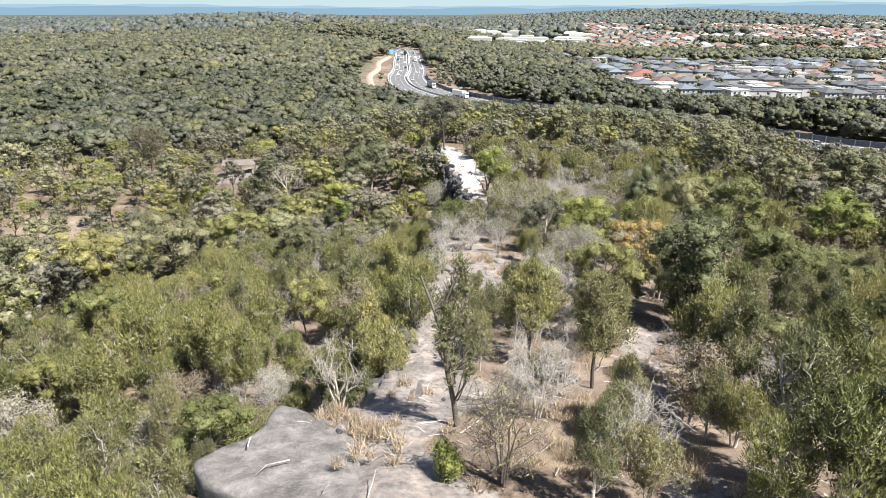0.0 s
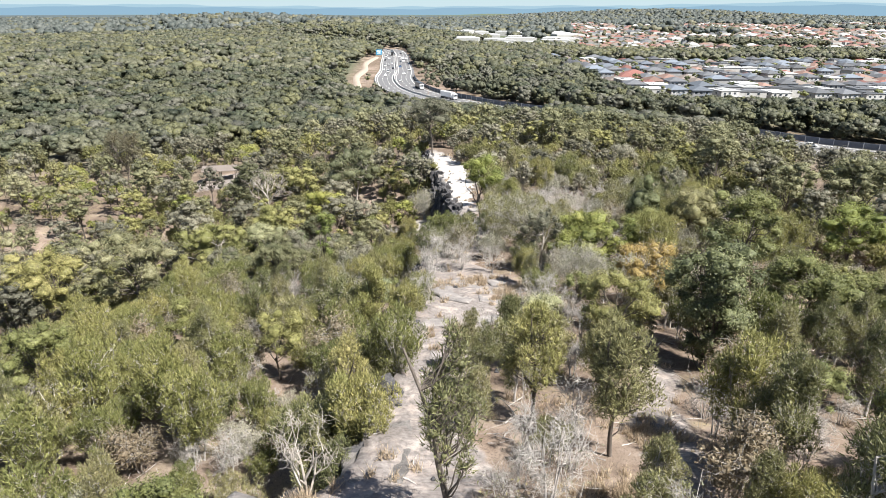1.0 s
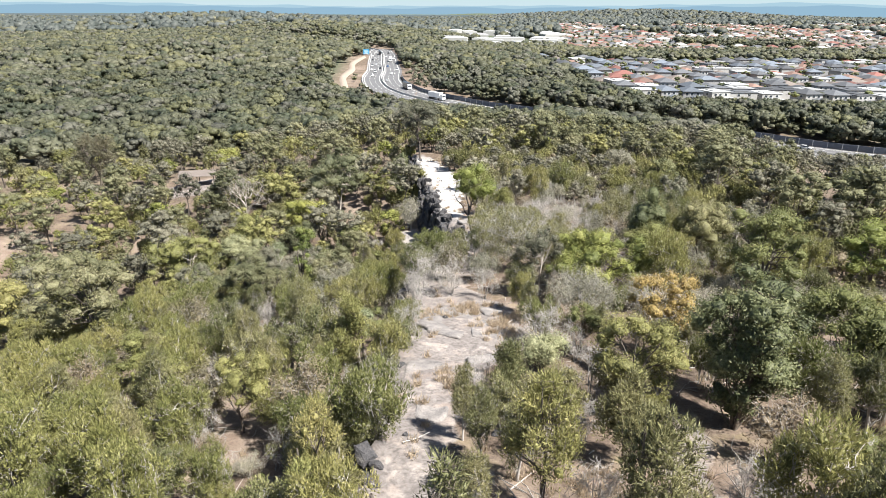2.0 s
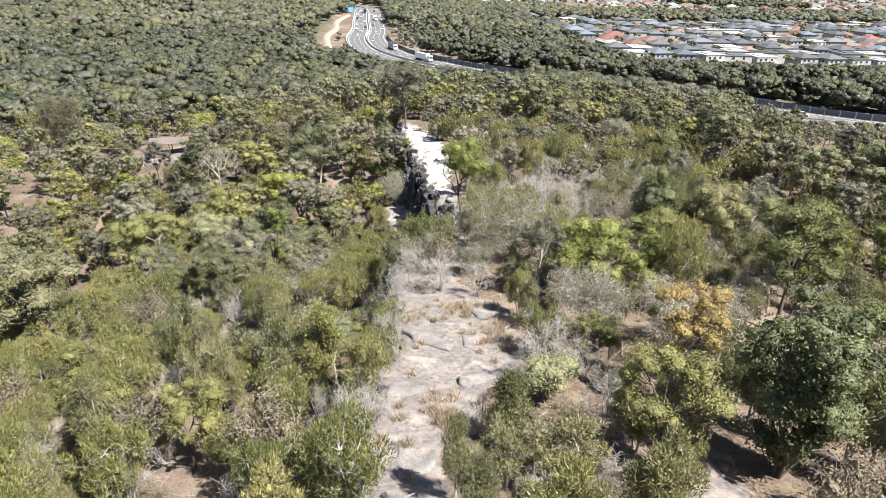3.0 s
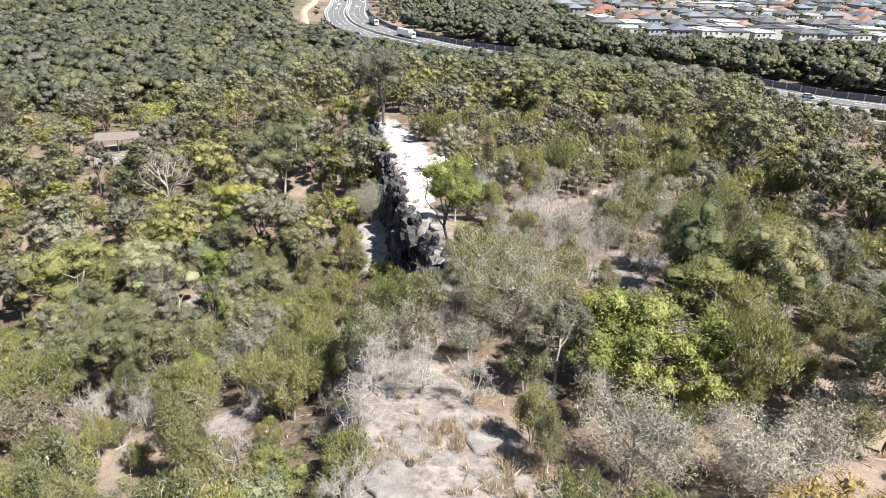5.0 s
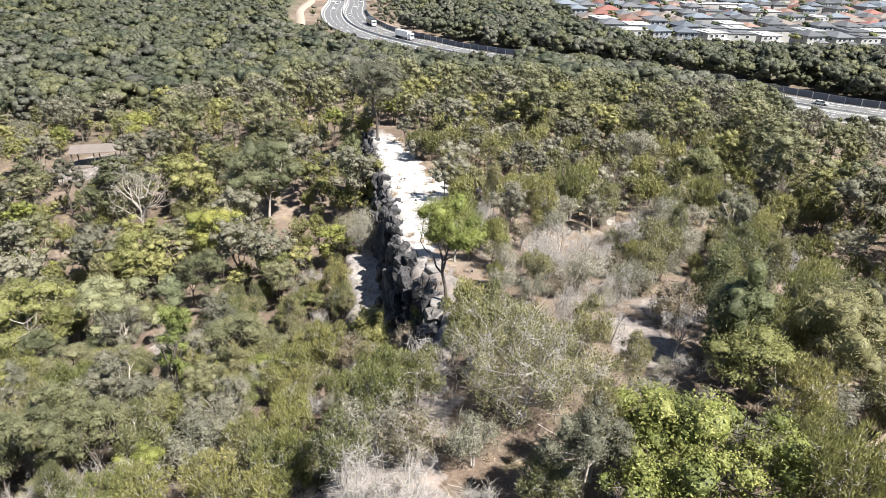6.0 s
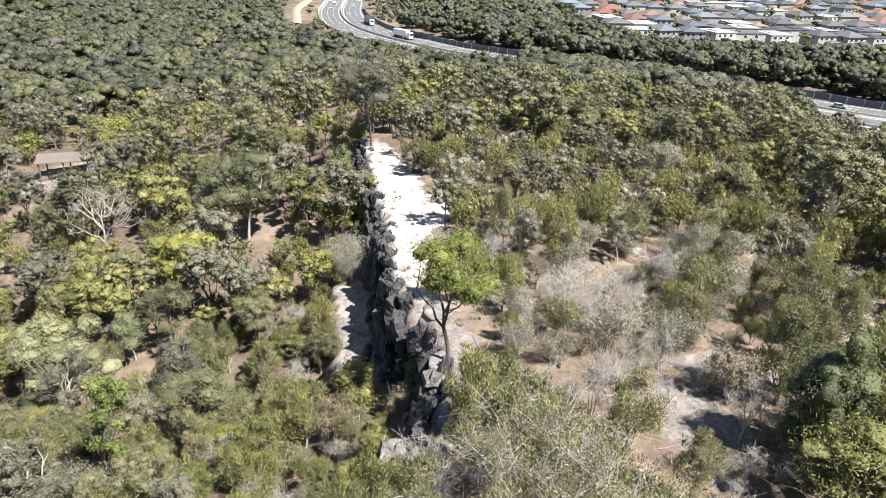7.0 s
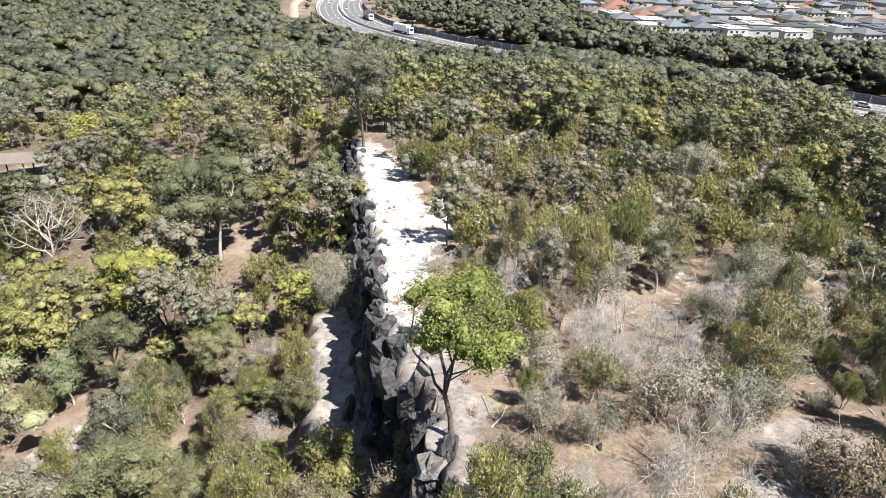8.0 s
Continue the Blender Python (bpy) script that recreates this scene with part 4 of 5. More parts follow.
crowned("dark_eucalypt", 62.0, 98.0, 18.5, 4.6, "tree", "dark", "big dark olive eucalypt at the edge of the scrub", 219, 0.3, 5200, 0.3, 0.15)
crowned("yellow_casuarina", 11.6, 98.0, 16.9, 2.2, "spire", "wattle", "yellow-green casuarina behind the cliff-top tree", 220, 0.1, 4200, 0.3, 0.08, 0.8, 1.1)
crowned("bright_shrub", -13.6, 86.8, 15.0, 1.6, "tree", "bright", "small bright green broadleaf tree in the thicket", 221, 0.15, 3000, 0.22, 0.12)
crowned("dark_casuarina", 27.0, 86.0, 19.6, 2.6, "spire", "dark", "dark green casuarina beside the sandy path", 222, 0.1, 4600, 0.32, 0.08, 0.7, 1.1)


# ---- chance plants ----
def in_far_estate(x, y):
    return (y > 830) & (y < 1700) & (x > 190 + 0.16 * (y - 830)) & (np.sin(x / 61.0) + np.sin(y / 47.0 + x / 90) < 1.2)


def in_works(x, y):
    return (y > 880) & (y < 1320) & (x > 20 + 0.1 * (y - 880)) & (x < 190 + 0.16 * (y - 830)) & (np.sin(x / 37.0) * np.sin(y / 45.0) > -0.55)


def low_growth(x, y):
    """Young regrowth stands low beside the motorway and before the estate."""
    x, y = np.asarray(x, float), np.asarray(y, float)
    k = 0.38 + 0.62 * np.maximum(sstep(18, 75, road_away(x, y)), sstep(540, 600, y))
    k = np.maximum(k, 1.05 * sstep(38, 52, x) * (1 - sstep(96, 112, x)) * (y < 405 - x))
    # a low burnt-over corner east of the scrub
    k = k * (1 - 0.5 * sstep(70, 84, x) * (x - 3 > 0.69 * (y - 58)) * (y > 70) * (y < 260))
    beyond = (y > 405 - x) & (x > 0) & (y < 420)
    return np.where(beyond, 0.9 - 0.42 * sstep(285, 358, y) * sstep(95, 125, x), k)


def scatter(x0, x1, y0, y1, step, keep=None):
    xs, ys = np.meshgrid(np.arange(x0, x1, step), np.arange(y0, y1, step))
    x, y = xs.ravel() + rng.uniform(-0.48, 0.48, xs.size) * step, ys.ravel() + rng.uniform(-0.48, 0.48, xs.size) * step
    ok = np.abs(x - 3) < 0.76 * (y + 14) + 10          # the wedge of land that the flight looks over
    ok &= bare(x, y) < 0.5
    ok &= road_away(x, y) > ROAD_W / 2 + 5.0
    ok &= ~in_estate(x, y) & ~in_far_estate(x, y) & ~in_works(x, y)
    for a, b in TRACK_LINE:
        ok &= np.hypot(x - a, (y - b) / 2.2) > 8.0
    for a, b, r in TAKEN:
        ok &= np.hypot(x - a, y - b) > r
    if keep is not None:
        ok &= keep(x, y)
    return x[ok], y[ok]


TAKEN += [(-53, 170, 8), (-50, 161, 7), (-47, 153, 5), (-37, 90, 5), (-34, 84, 4), (0.4, 148.5, 8), (-6.0, 28.5, 2.2), (-4.5, 25.5, 2.0), (-5.5, 30.5, 1.5)]


def kind_at(x, y):
    """Which plant grows here: thicket west of the brink, open scrub on the ridge, woods further off."""
    u = rng.uniform()
    d = x - edge_x(y)
    if d < 0.5:
        if y < 75 or d > -11:
            table = (("wattle_shrub", 0.34), ("tea_tree_shrub", 0.21), ("bare_shrub", 0.17), ("casuarina", 0.12), ("golden_wattle", 0.05), ("rusty_shrub", 0.05), ("grey_shrub", 0.06))
        else:
            table = (("wattle_shrub", 0.24), ("tea_tree_shrub", 0.22), ("eucalypt", 0.12), ("dull_eucalypt", 0.07), ("casuarina", 0.07), ("bare_shrub", 0.08), ("lime_wattle", 0.06), ("grey_shrub", 0.06), ("golden_wattle", 0.08))
    elif y < 47 and d < 13:
        table = (("bare_shrub", 0.42), ("rusty_shrub", 0.2), ("tea_tree_shrub", 0.26), ("casuarina", 0.12))
    elif y < 55:
        table = (("casuarina", 0.26), ("wattle_shrub", 0.24), ("golden_wattle", 0.08), ("tea_tree_shrub", 0.14), ("bare_shrub", 0.22), ("rusty_shrub", 0.06))
    elif 68 < y < 104 and d < 22:
        table = (("bare_shrub", 0.34), ("grey_shrub", 0.2), ("tea_tree_shrub", 0.17), ("rusty_shrub", 0.12), ("wattle_shrub", 0.1), ("casuarina", 0.07))
    elif y < 150:
        table = (("tea_tree_shrub", 0.23), ("grey_shrub", 0.22), ("bare_shrub", 0.17), ("wattle_shrub", 0.15), ("rusty_shrub", 0.11), ("casuarina", 0.07), ("dull_eucalypt", 0.05))
    else:
        table = (("dull_eucalypt", 0.27), ("eucalypt", 0.3), ("casuarina", 0.13), ("tea_tree_shrub", 0.14), ("lime_wattle", 0.05), ("grey_shrub", 0.06), ("rusty_shrub", 0.05))
    for k, p in table:
        u -= p
        if u < 0:
            return k
    return table[0][0]


def near_zone(x, y):
    return (x > -34) & (x < 40) & (y < 112)


px, py = scatter(-34, 40, 8, 112, 2.15, near_zone)
order = np.argsort(py)
count = dict.fromkeys(KINDS, 0)
spill = []
for i in order:
    x, y = px[i], py[i]
    k = kind_at(x, y)
    # scrub on the ridge is thinner
    if x > edge_x(y) + 0.5 and rng.uniform() < (0.5 if y < 30 and x < edge_x(y) + 13 else 0.2 if y < 47 and x < edge_x(y) + 13 else 0.3 if y < 50 else 0.1):
        continue
    if rng.uniform() < 0.17:
        continue
    if count[k] >= 260:
        spill.append((x, y, k))
        continue
    count[k] += 1
    s = (rng.uniform(0.5, 1.45) if KINDS[k][0] == "shrub" else rng.uniform(0.5, 0.92)) * (0.8 if x < edge_x(y) and x > edge_x(y) - 9 and y > 60 else 1.0)
    stand(k, PROTO[k][int(rng.integers(0, 5))], *PLANT_WORDS[k], on_ground(x, y, rng.uniform(0, 360), s, tall=rng.uniform(0.85, 1.15)), "bush plants")


# shrubs that lean over the brink and close the strip before the cliff
for k, y, off, s in (("casuarina", 30.6, -1.3, 0.8), ("wattle_shrub", 33.0, -0.5, 1.2), ("bare_shrub", 35.0, -0.8, 1.1), ("casuarina", 36.2, -1.0, 0.75), ("wattle_shrub", 40.6, -0.4, 1.15), ("tea_tree_shrub", 42.6, -0.9, 1.1), ("casuarina", 44.4, -1.2, 0.7),
                     ("bare_shrub", 47.0, -0.6, 1.2), ("grey_shrub", 49.2, -0.9, 1.0), ("wattle_shrub", 51.2, -0.5, 1.0), ("tea_tree_shrub", 54.0, -0.7, 1.1), ("bare_shrub", 57.0, -0.3, 1.1), ("wattle_shrub", 61.0, -0.9, 1.0), ("bare_shrub", 63.4, -0.2, 1.2),
                     ("bare_shrub", 67.4, 0.9, 1.4), ("tea_tree_shrub", 69.4, 0.2, 1.1), ("rusty_shrub", 70.4, 3.6, 1.1), ("grey_shrub", 72.2, 2.2, 1.2), ("wattle_shrub", 73.6, 0.3, 1.1), ("tea_tree_shrub", 75.6, 2.0, 1.2), ("wattle_shrub", 76.4, -0.4, 1.2), ("bare_shrub", 78.2, 1.6, 1.3), ("wattle_shrub", 80.0, -0.9, 1.1)):
    stand(k, PROTO[k][int(rng.integers(0, 5))], *PLANT_WORDS[k], on_ground(float(edge_x(y)) + off, y, rng.uniform(0, 360), s, tall=1.0), "bush plants")


# ---- woods too many to count ----
NO_CORE = (np.zeros((0, 3)), np.zeros((0, 3), int), np.zeros(0))


def leafy(kind, close, seed):
    """A lighter plant of a kind. close: loose leaves only; else leaf masses with sprays over them. Also a plain trunk."""
    style, H, R, bottom, clumps, cr, full, L, w, up, flat, tw, leaf, bark = KINDS[kind]
    r = np.random.default_rng(seed)
    few = int(clumps * (1.25 if style == "tree" else 1.0))
    c, radii, paths = grow(style, H, R, bottom, few, cr * (1.0 if close else 1.05), r)
    tint = r.uniform(0.25, 0.75, few)
    if kind == "bare_shrub":
        sprays, s1 = leaf_cloud(r, c, radii, 20, 0.2, 0.1, 0.3, 1.0, tint)
        return sprays, s1, tubes(twigs(r, c, radii, 7 if close else 4, 0.013), 3), NO_CORE
    if close:
        n = int(full * 0.46)
        sprays, s1 = leaf_cloud(r, c, radii * 1.02, n, L, w * 1.3, up, flat, tint)
        # the masses' lower tint paints shade behind the loose leaves
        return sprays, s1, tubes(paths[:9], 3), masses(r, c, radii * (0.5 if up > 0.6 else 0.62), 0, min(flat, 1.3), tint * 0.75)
    n = 1150 if style != "shrub" else 260
    sprays, s1 = leaf_cloud(r, c, radii * 1.1, n, 0.25, 0.15, min(up * 0.5, 0.5), max(flat, 0.95), tint, 0.75)
    # inner masses again tinted darker, as painted shade under the sprays
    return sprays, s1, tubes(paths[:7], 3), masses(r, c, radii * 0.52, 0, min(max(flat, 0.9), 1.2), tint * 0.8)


def lump(clumps, level, n, spray, core, seed, H, R):
    """A far tree: a lobed crown of leaf masses with some loose sprays."""
    r = np.random.default_rng(seed)
    d = unit(r.normal(size=(clumps, 3)) + (0, 0, 0.5)) * r.uniform(0.55, 1.0, clumps)[:, None] ** 0.6
    c = d * (0.74 * R, 0.74 * R, 0.24 * H) + (0, 0, 0.62 * H)
    rad = R * r.uniform(0.34, 0.66, clumps) * (7 / (clumps + 3.0)) ** 0.4
    tint = r.uniform(0.2, 0.8, clumps)
    sprays, s1 = leaf_cloud(r, c, rad * core * 1.2, max(n, 2), spray * 1.3, spray, 0.15, 0.8, tint, 0.6)
    # crown masses tinted below their sprays: shade put into the colour
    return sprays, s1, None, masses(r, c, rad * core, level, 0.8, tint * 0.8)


def wooded(name, label, spots, variants, materials, with_wood=False):
    """One object of many plants. spots: rows of x, y, variant, scale."""
    verts, faces, shades, slots, wv, wf, n, nv = [], [], [], [], [], [], 0, 0
    zs = height(spots[:, 0], spots[:, 1])
    turn = rng.uniform(0, 6.28, len(spots))
    for (x, y, v, s), z, a in zip(spots, zs, turn):
        tri, shade, wood, core, slot = variants[int(v)]
        ca, sa = math.cos(a) * s, math.sin(a) * s
        m = np.array(((ca, sa, 0), (-sa, ca, 0), (0, 0, min(s, 0.6 + 0.4 * s))))
        off = rng.normal(0, 0.22)
        verts.append((np.concatenate([tri.reshape(-1, 3), core[0]]) @ m + (x, y, z)).astype(np.float32))
        k = 3 * len(tri)
        faces.append(np.concatenate([np.arange(k).reshape(-1, 3), core[1] + k]) + nv)
        nv += k + len(core[0])
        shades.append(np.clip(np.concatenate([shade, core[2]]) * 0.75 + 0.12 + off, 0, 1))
        slots.append(np.full(len(shade) + len(core[2]), slot))
        if with_wood:
            wv.append(wood[0] @ m + (x, y, z))
            wf.append(wood[1] + n)
            n += len(wood[0])
    me = mesh_np(name, np.concatenate(verts), np.concatenate(faces), materials[0], np.concatenate(shades), smooth=True)
    for mat in materials[1:]:
        me.materials.append(mat)
    me.polygons.foreach_set("material_index", np.concatenate(slots).astype(np.int32))
    root = new(name, me)
    tagged(root, label, "woods", kind="stuff")
    if with_wood:
        ob = part("trunks", mesh_np("trunks", np.concatenate(wv), np.concatenate(wf), M_BARK), None, root)
        tagged(ob, kind="stuff")


MID_KINDS = list(KINDS)
leaf_names = sorted({KINDS[k][12] for k in MID_KINDS})
mid_variants = []
for i, k in enumerate(MID_KINDS):
    for j in range(6):
        # three close and three coarse ones of each
        mid_variants.append((*leafy(k, j < 3, 900 + 10 * i + j), leaf_names.index(KINDS[k][12])))


def mid_spot(x, y, k=None):
    k = k or kind_at(x, y)
    return (x, y, MID_KINDS.index(k) * 6 + int(rng.integers(0, 3)) + (0 if abs(x) < 62 and y < 165 else 3), rng.uniform(0.7, 1.3) * low_growth(x, y))


def mid_zone(x, y):
    return ~near_zone(x, y) & (np.hypot(x, y) < 215)


def big_kind(x, y):
    return rng.choice(("eucalypt", "dull_eucalypt", "lime_wattle", "casuarina", "golden_wattle"), p=(0.38, 0.24, 0.1, 0.1, 0.18))


# a canopy of trees with shrubs below
mx, my = scatter(-170, 180, 20, 215, 7.6, lambda x, y: mid_zone(x, y) & ((x < edge_x(y)) | (y > 140) | (x > 45)))
rows_mid = [mid_spot(x, y, str(big_kind(x, y))) for x, y in zip(mx, my)]
rows_mid = [(x, y, v, s * 1.08) for x, y, v, s in rows_mid]
ux, uy = scatter(-170, 180, 20, 215, 2.9, mid_zone)
vx, vy = scatter(0, 60, 108, 172, 2.9, mid_zone)
for x, y in zip(np.concatenate([ux, vx]), np.concatenate([uy, vy])):
    if (abs(x) > 62 or y > 165) and rng.uniform() < 0.7:
        continue
    s = mid_spot(x, y)
    low = KINDS[MID_KINDS[s[2] // 6]][0] != "shrub"
    rows_mid.append((x, y, s[2], s[3] * (0.5 if low else 0.9)))
rows_mid += [mid_spot(*s) for s in spill]
wooded("scrub_woods", "mixed bushland scrub and eucalypts below the ridge", np.array(rows_mid), mid_variants, [MID_LEAF[n] for n in leaf_names], True)

FAR_LEAVES = [LEAF["woods"], LEAF["woods_olive"], LEAF["woods_grey"], LEAF["woods_dark"]]


def far_woods(name, label, x0, x1, y0, y1, step, lo, hi, crown, H, R, extra=None, leaves=None):
    variants = []
    for j in range(12):
        variants.append((*lump(*crown, 2000 + j, H, R), (0, 0, 1, 2, 0, 3, 1, 2, 0, 3, 1, 0)[j]))
    fx, fy = scatter(x0, x1, y0, y1, step, lambda x, y: (np.hypot(x, y) >= lo) & (np.hypot(x, y) < hi))
    if extra:
        ex, ey = scatter(*extra, lambda x, y: (y > 405 - x) & (np.hypot(x, y) >= lo))
        fx, fy = np.concatenate([fx, ex]), np.concatenate([fy, ey])
    spots = np.column_stack([fx, fy, rng.integers(0, 12, len(fx)), rng.uniform(0.6, 1.3, len(fx)) * low_growth(fx, fy)])
    wooded(name, label, spots, variants, leaves or FAR_LEAVES)


# crown: clumps, fineness, sprays, spray size, core
far_woods("woods", "eucalypt woodland canopy around the motorway", -460, 480, 60, 520, 7.0, 215, 480, (20, 0, 210, 0.5, 0.85), 10.5, 5.0, (0, 330, 180, 392, 6.5))
far_woods("far_woods", "distant eucalypt forest canopy on rolling land", -1000, 1000, 300, 1200, 8.8, 480, 1150, (7, 0, 30, 0.8, 0.95), 10, 5.9)
# the haze here is only in the leaf colour
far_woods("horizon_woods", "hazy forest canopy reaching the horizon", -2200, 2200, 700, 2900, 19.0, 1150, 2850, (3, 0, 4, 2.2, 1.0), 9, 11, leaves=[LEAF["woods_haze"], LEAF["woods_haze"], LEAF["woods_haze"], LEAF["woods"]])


# ================= rocks =================
def rock_mesh(seed, sx, sy, sz, cuts=3, rough=0.14, material=None):
    """A broken block: a cut cube, planed by chance and pushed about."""
    r = np.random.default_rng(seed)
    bm = bmesh.new()
    bmesh.ops.create_cube(bm, size=1.0)
    bmesh.ops.subdivide_edges(bm, edges=bm.edges[:], cuts=cuts, use_grid_fill=True)
    planes = [(Vector(unit(r.normal(size=3) * (1, 1, 0.6))), r.uniform(0.34, 0.52)) for i in range(11)]
    for v in bm.verts:
        for n, d in planes:
            k = v.co.dot(n) - d
            if k > 0:
                v.co -= n * k
        v.co += noise.noise_vector(v.co * 2.3 + Vector((seed * 3.7, 0, 0))) * rough * 0.7 + noise.noise_vector(v.co * 6.1 + Vector((0, seed * 2.9, 0))) * rough * 0.5
        v.co.x, v.co.y, v.co.z = v.co.x * sx, v.co.y * sy, v.co.z * sz
    me = bpy.data.meshes.new("rock")
    bm.to_mesh(me), bm.free()
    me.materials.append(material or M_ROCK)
    return me


def build_cliff():
    """The broken western face below the ridge, block over block."""
    root = thing("rock_cliff", "jagged grey sandstone cliff face of broken blocks", "cliff", kind="structure")
    r = np.random.default_rng(5)
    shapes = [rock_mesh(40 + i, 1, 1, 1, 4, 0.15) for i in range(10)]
    n = 0
    for y in np.arange(31, 78, 5.3):
        ob = new("rock", shapes[int(r.integers(0, 10))])
        ob.parent = root
        s = r.uniform(0.7, 1.3)
        ob.matrix_basis = pose(float(edge_x(y)) - r.uniform(0.2, 0.9), y, float(ridge_z(y)) - r.uniform(0.9, 1.7), r.uniform(-15, 15), r.uniform(-15, 15), r.uniform(0, 360)) @ Matrix.Diagonal((1.3 * s, 1.5 * s, 1.6 * s, 1))
        n += 1
    for y in np.arange(79, 153, 1.25):
        tall = float(drop(y))
        rows = max(2, int(tall / 1.5))
        for j in range(rows):
            if n >= 300:
                break
            u = (j + 0.5) / rows
            d = 0.15 + 1.5 * u + r.normal(0, 0.28) + (0.5 if r.uniform() < 0.2 else 0)
            yy = y + r.uniform(-0.6, 0.6)
            ob = new("rock", shapes[int(r.integers(0, 10))])
            ob.parent = root
            s = r.uniform(0.8, 1.5)
            ob.matrix_basis = pose(float(edge_x(yy)) - d, yy, float(ridge_z(yy)) - tall * u - 0.25, r.uniform(-20, 20), r.uniform(-20, 20), r.uniform(0, 360)) @ Matrix.Diagonal((1.0 * s, 1.25 * s, 2.0 * s * r.uniform(0.6, 1.3), 1))
            n += 1


build_cliff()


def build_ledge(name, outline, tilt, top, deep, label, seed, step=0.45, material=None):
    """A thick rock shelf with an irregular outline: the top sheet, a broken rim and sides. tilt: fall of the top in x and y."""
    ring = np.array(outline, float)
    line = []
    for a, b in zip(ring, np.roll(ring, -1, axis=0)):
        k = max(1, int(np.hypot(*(b - a)) / step))
        for u in np.arange(k) / k:
            p = a + (b - a) * u
            w = noise.noise_vector(Vector((p[0] * 0.7, p[1] * 0.7, seed)))
            line.append(p + np.array((w.x, w.y)) * 0.45)
    line = np.array(line)
    mid = line.mean(axis=0)
    n = len(line)

    def z_top(p):
        return top + tilt[0] * (p[0] - mid[0]) + tilt[1] * (p[1] - mid[1]) + 0.22 * noise.noise(Vector((p[0] * 0.45, p[1] * 0.45, seed + 3))) + 0.07 * noise.noise(Vector((p[0] * 1.6, p[1] * 1.6, seed)))

    verts, faces = [], []
    scales = [0.0, 0.2, 0.4, 0.58, 0.74, 0.87, 0.96, 1.0]
    for k, s in enumerate(scales[1:]):
        for p in line:
            q = mid + (p - mid) * s
            verts.append((q[0], q[1], z_top(q) - (0.12 if s == 1.0 else 0.04 if s == 0.96 else 0)))
    for k, (out, down) in enumerate(((1.012, 0.35), (0.985, 0.3 * deep), (1.0, 0.6 * deep), (0.99, deep))):
        for i, p in enumerate(line):
            w = 1 + 0.03 * noise.noise(Vector((i * 0.5, k * 2.0, seed)))
            q = mid + (p - mid) * out * w
            verts.append((q[0], q[1], z_top(p) - down))
    rings = len(scales) - 1 + 4
    for k in range(rings - 1):
        for i in range(n):
            faces.append((k * n + i, (k + 1) * n + i, (k + 1) * n + (i + 1) % n, k * n + (i + 1) % n))
    verts.append((mid[0], mid[1], z_top(mid)))
    c = len(verts) - 1
    me = bpy.data.meshes.new(name)
    me.from_pydata(verts, [], faces + [(c, i, (i + 1) % n) for i in range(n)])
    me.materials.append(material or M_LEDGE)
    me.polygons.foreach_set("use_smooth", np.ones(len(me.polygons), bool))
    return tagged(new(name, me), label, "rock")


build_ledge("rock_ledge", [(-9.4, 21.7), (-8.0, 23.8), (-7.7, 25.8), (-7.3, 27.2), (-6.1, 26.7), (-5.1, 25.8), (-4.3, 25.0), (-3.5, 23.6), (-2.8, 21.1), (-2.3, 17.0), (-4.5, 16.6), (-6.6, 18.6), (-8.2, 20.2)],
            (0.0, -0.22), 23.15, 5.2, "big flat grey sandstone boulder ledge with a sheer side", 1, 0.4)
build_ledge("rock_ledge", [(-3.4, 27.6), (-3.6, 30.5), (-2.6, 33.8), (-0.8, 34.2), (-0.4, 31), (-0.9, 27.5)], (0.03, -0.24), 20.95, 3.0, "small grey rock shelf at the ridge's brink", 2)
SLABS = [(2.6, 58.5, 2.3, 3.4), (5.6, 57.0, 1.6, 2.2), (3.6, 53.2, 1.9, 1.7), (0.8, 49.5, 1.7, 2.3), (4.8, 50.6, 1.3, 1.5), (1.2, 44.5, 1.3, 1.8), (3.4, 63.0, 1.8, 1.6), (1.0, 41.0, 1.2, 1.5), (6.5, 61.5, 1.2, 1.7), (6.6, 99.0, 1.3, 2.4), (6.8, 91.5, 1.2, 1.6)]
for i, (cx, cy, rx, ry) in enumerate(SLABS):
    r = np.random.default_rng(70 + i)
    a = np.arange(10) * 0.628
    k = r.uniform(0.75, 1.2, 10)
    build_ledge("rock_slab", np.column_stack([cx + rx * k * np.cos(a), cy + ry * k * np.sin(a)]), (-0.03, -0.15), float(height(cx, cy)) - 0.03, 0.8, "low weathered grey sandstone slab flush in the sand", 10 + i, 0.4, M_SLAB)

r = np.random.default_rng(8)
loose = [rock_mesh(60 + i, 1, 1, 1, 2, 0.12) for i in range(5)]
for i in range(70):
    y = r.uniform(16, 150)
    x = float(edge_x(y)) + (r.uniform(-2.2, 0.6) if r.uniform() < 0.6 else r.uniform(0, 8))
    s = r.uniform(0.25, 0.95) if x < edge_x(y) + 0.5 else r.uniform(0.15, 0.4)
    ob = tagged(new("boulder", loose[i % 5]), "loose pale sandstone boulder by the ridge's brink", "rock", "loose boulders")
    ob.matrix_world = pose(x, y, float(height(x, y)) + 0.12 * s, r.uniform(-15, 15), r.uniform(-15, 15), r.uniform(0, 360)) @ Matrix.Diagonal((1.3 * s, 1.1 * s, 0.85 * s, 1))


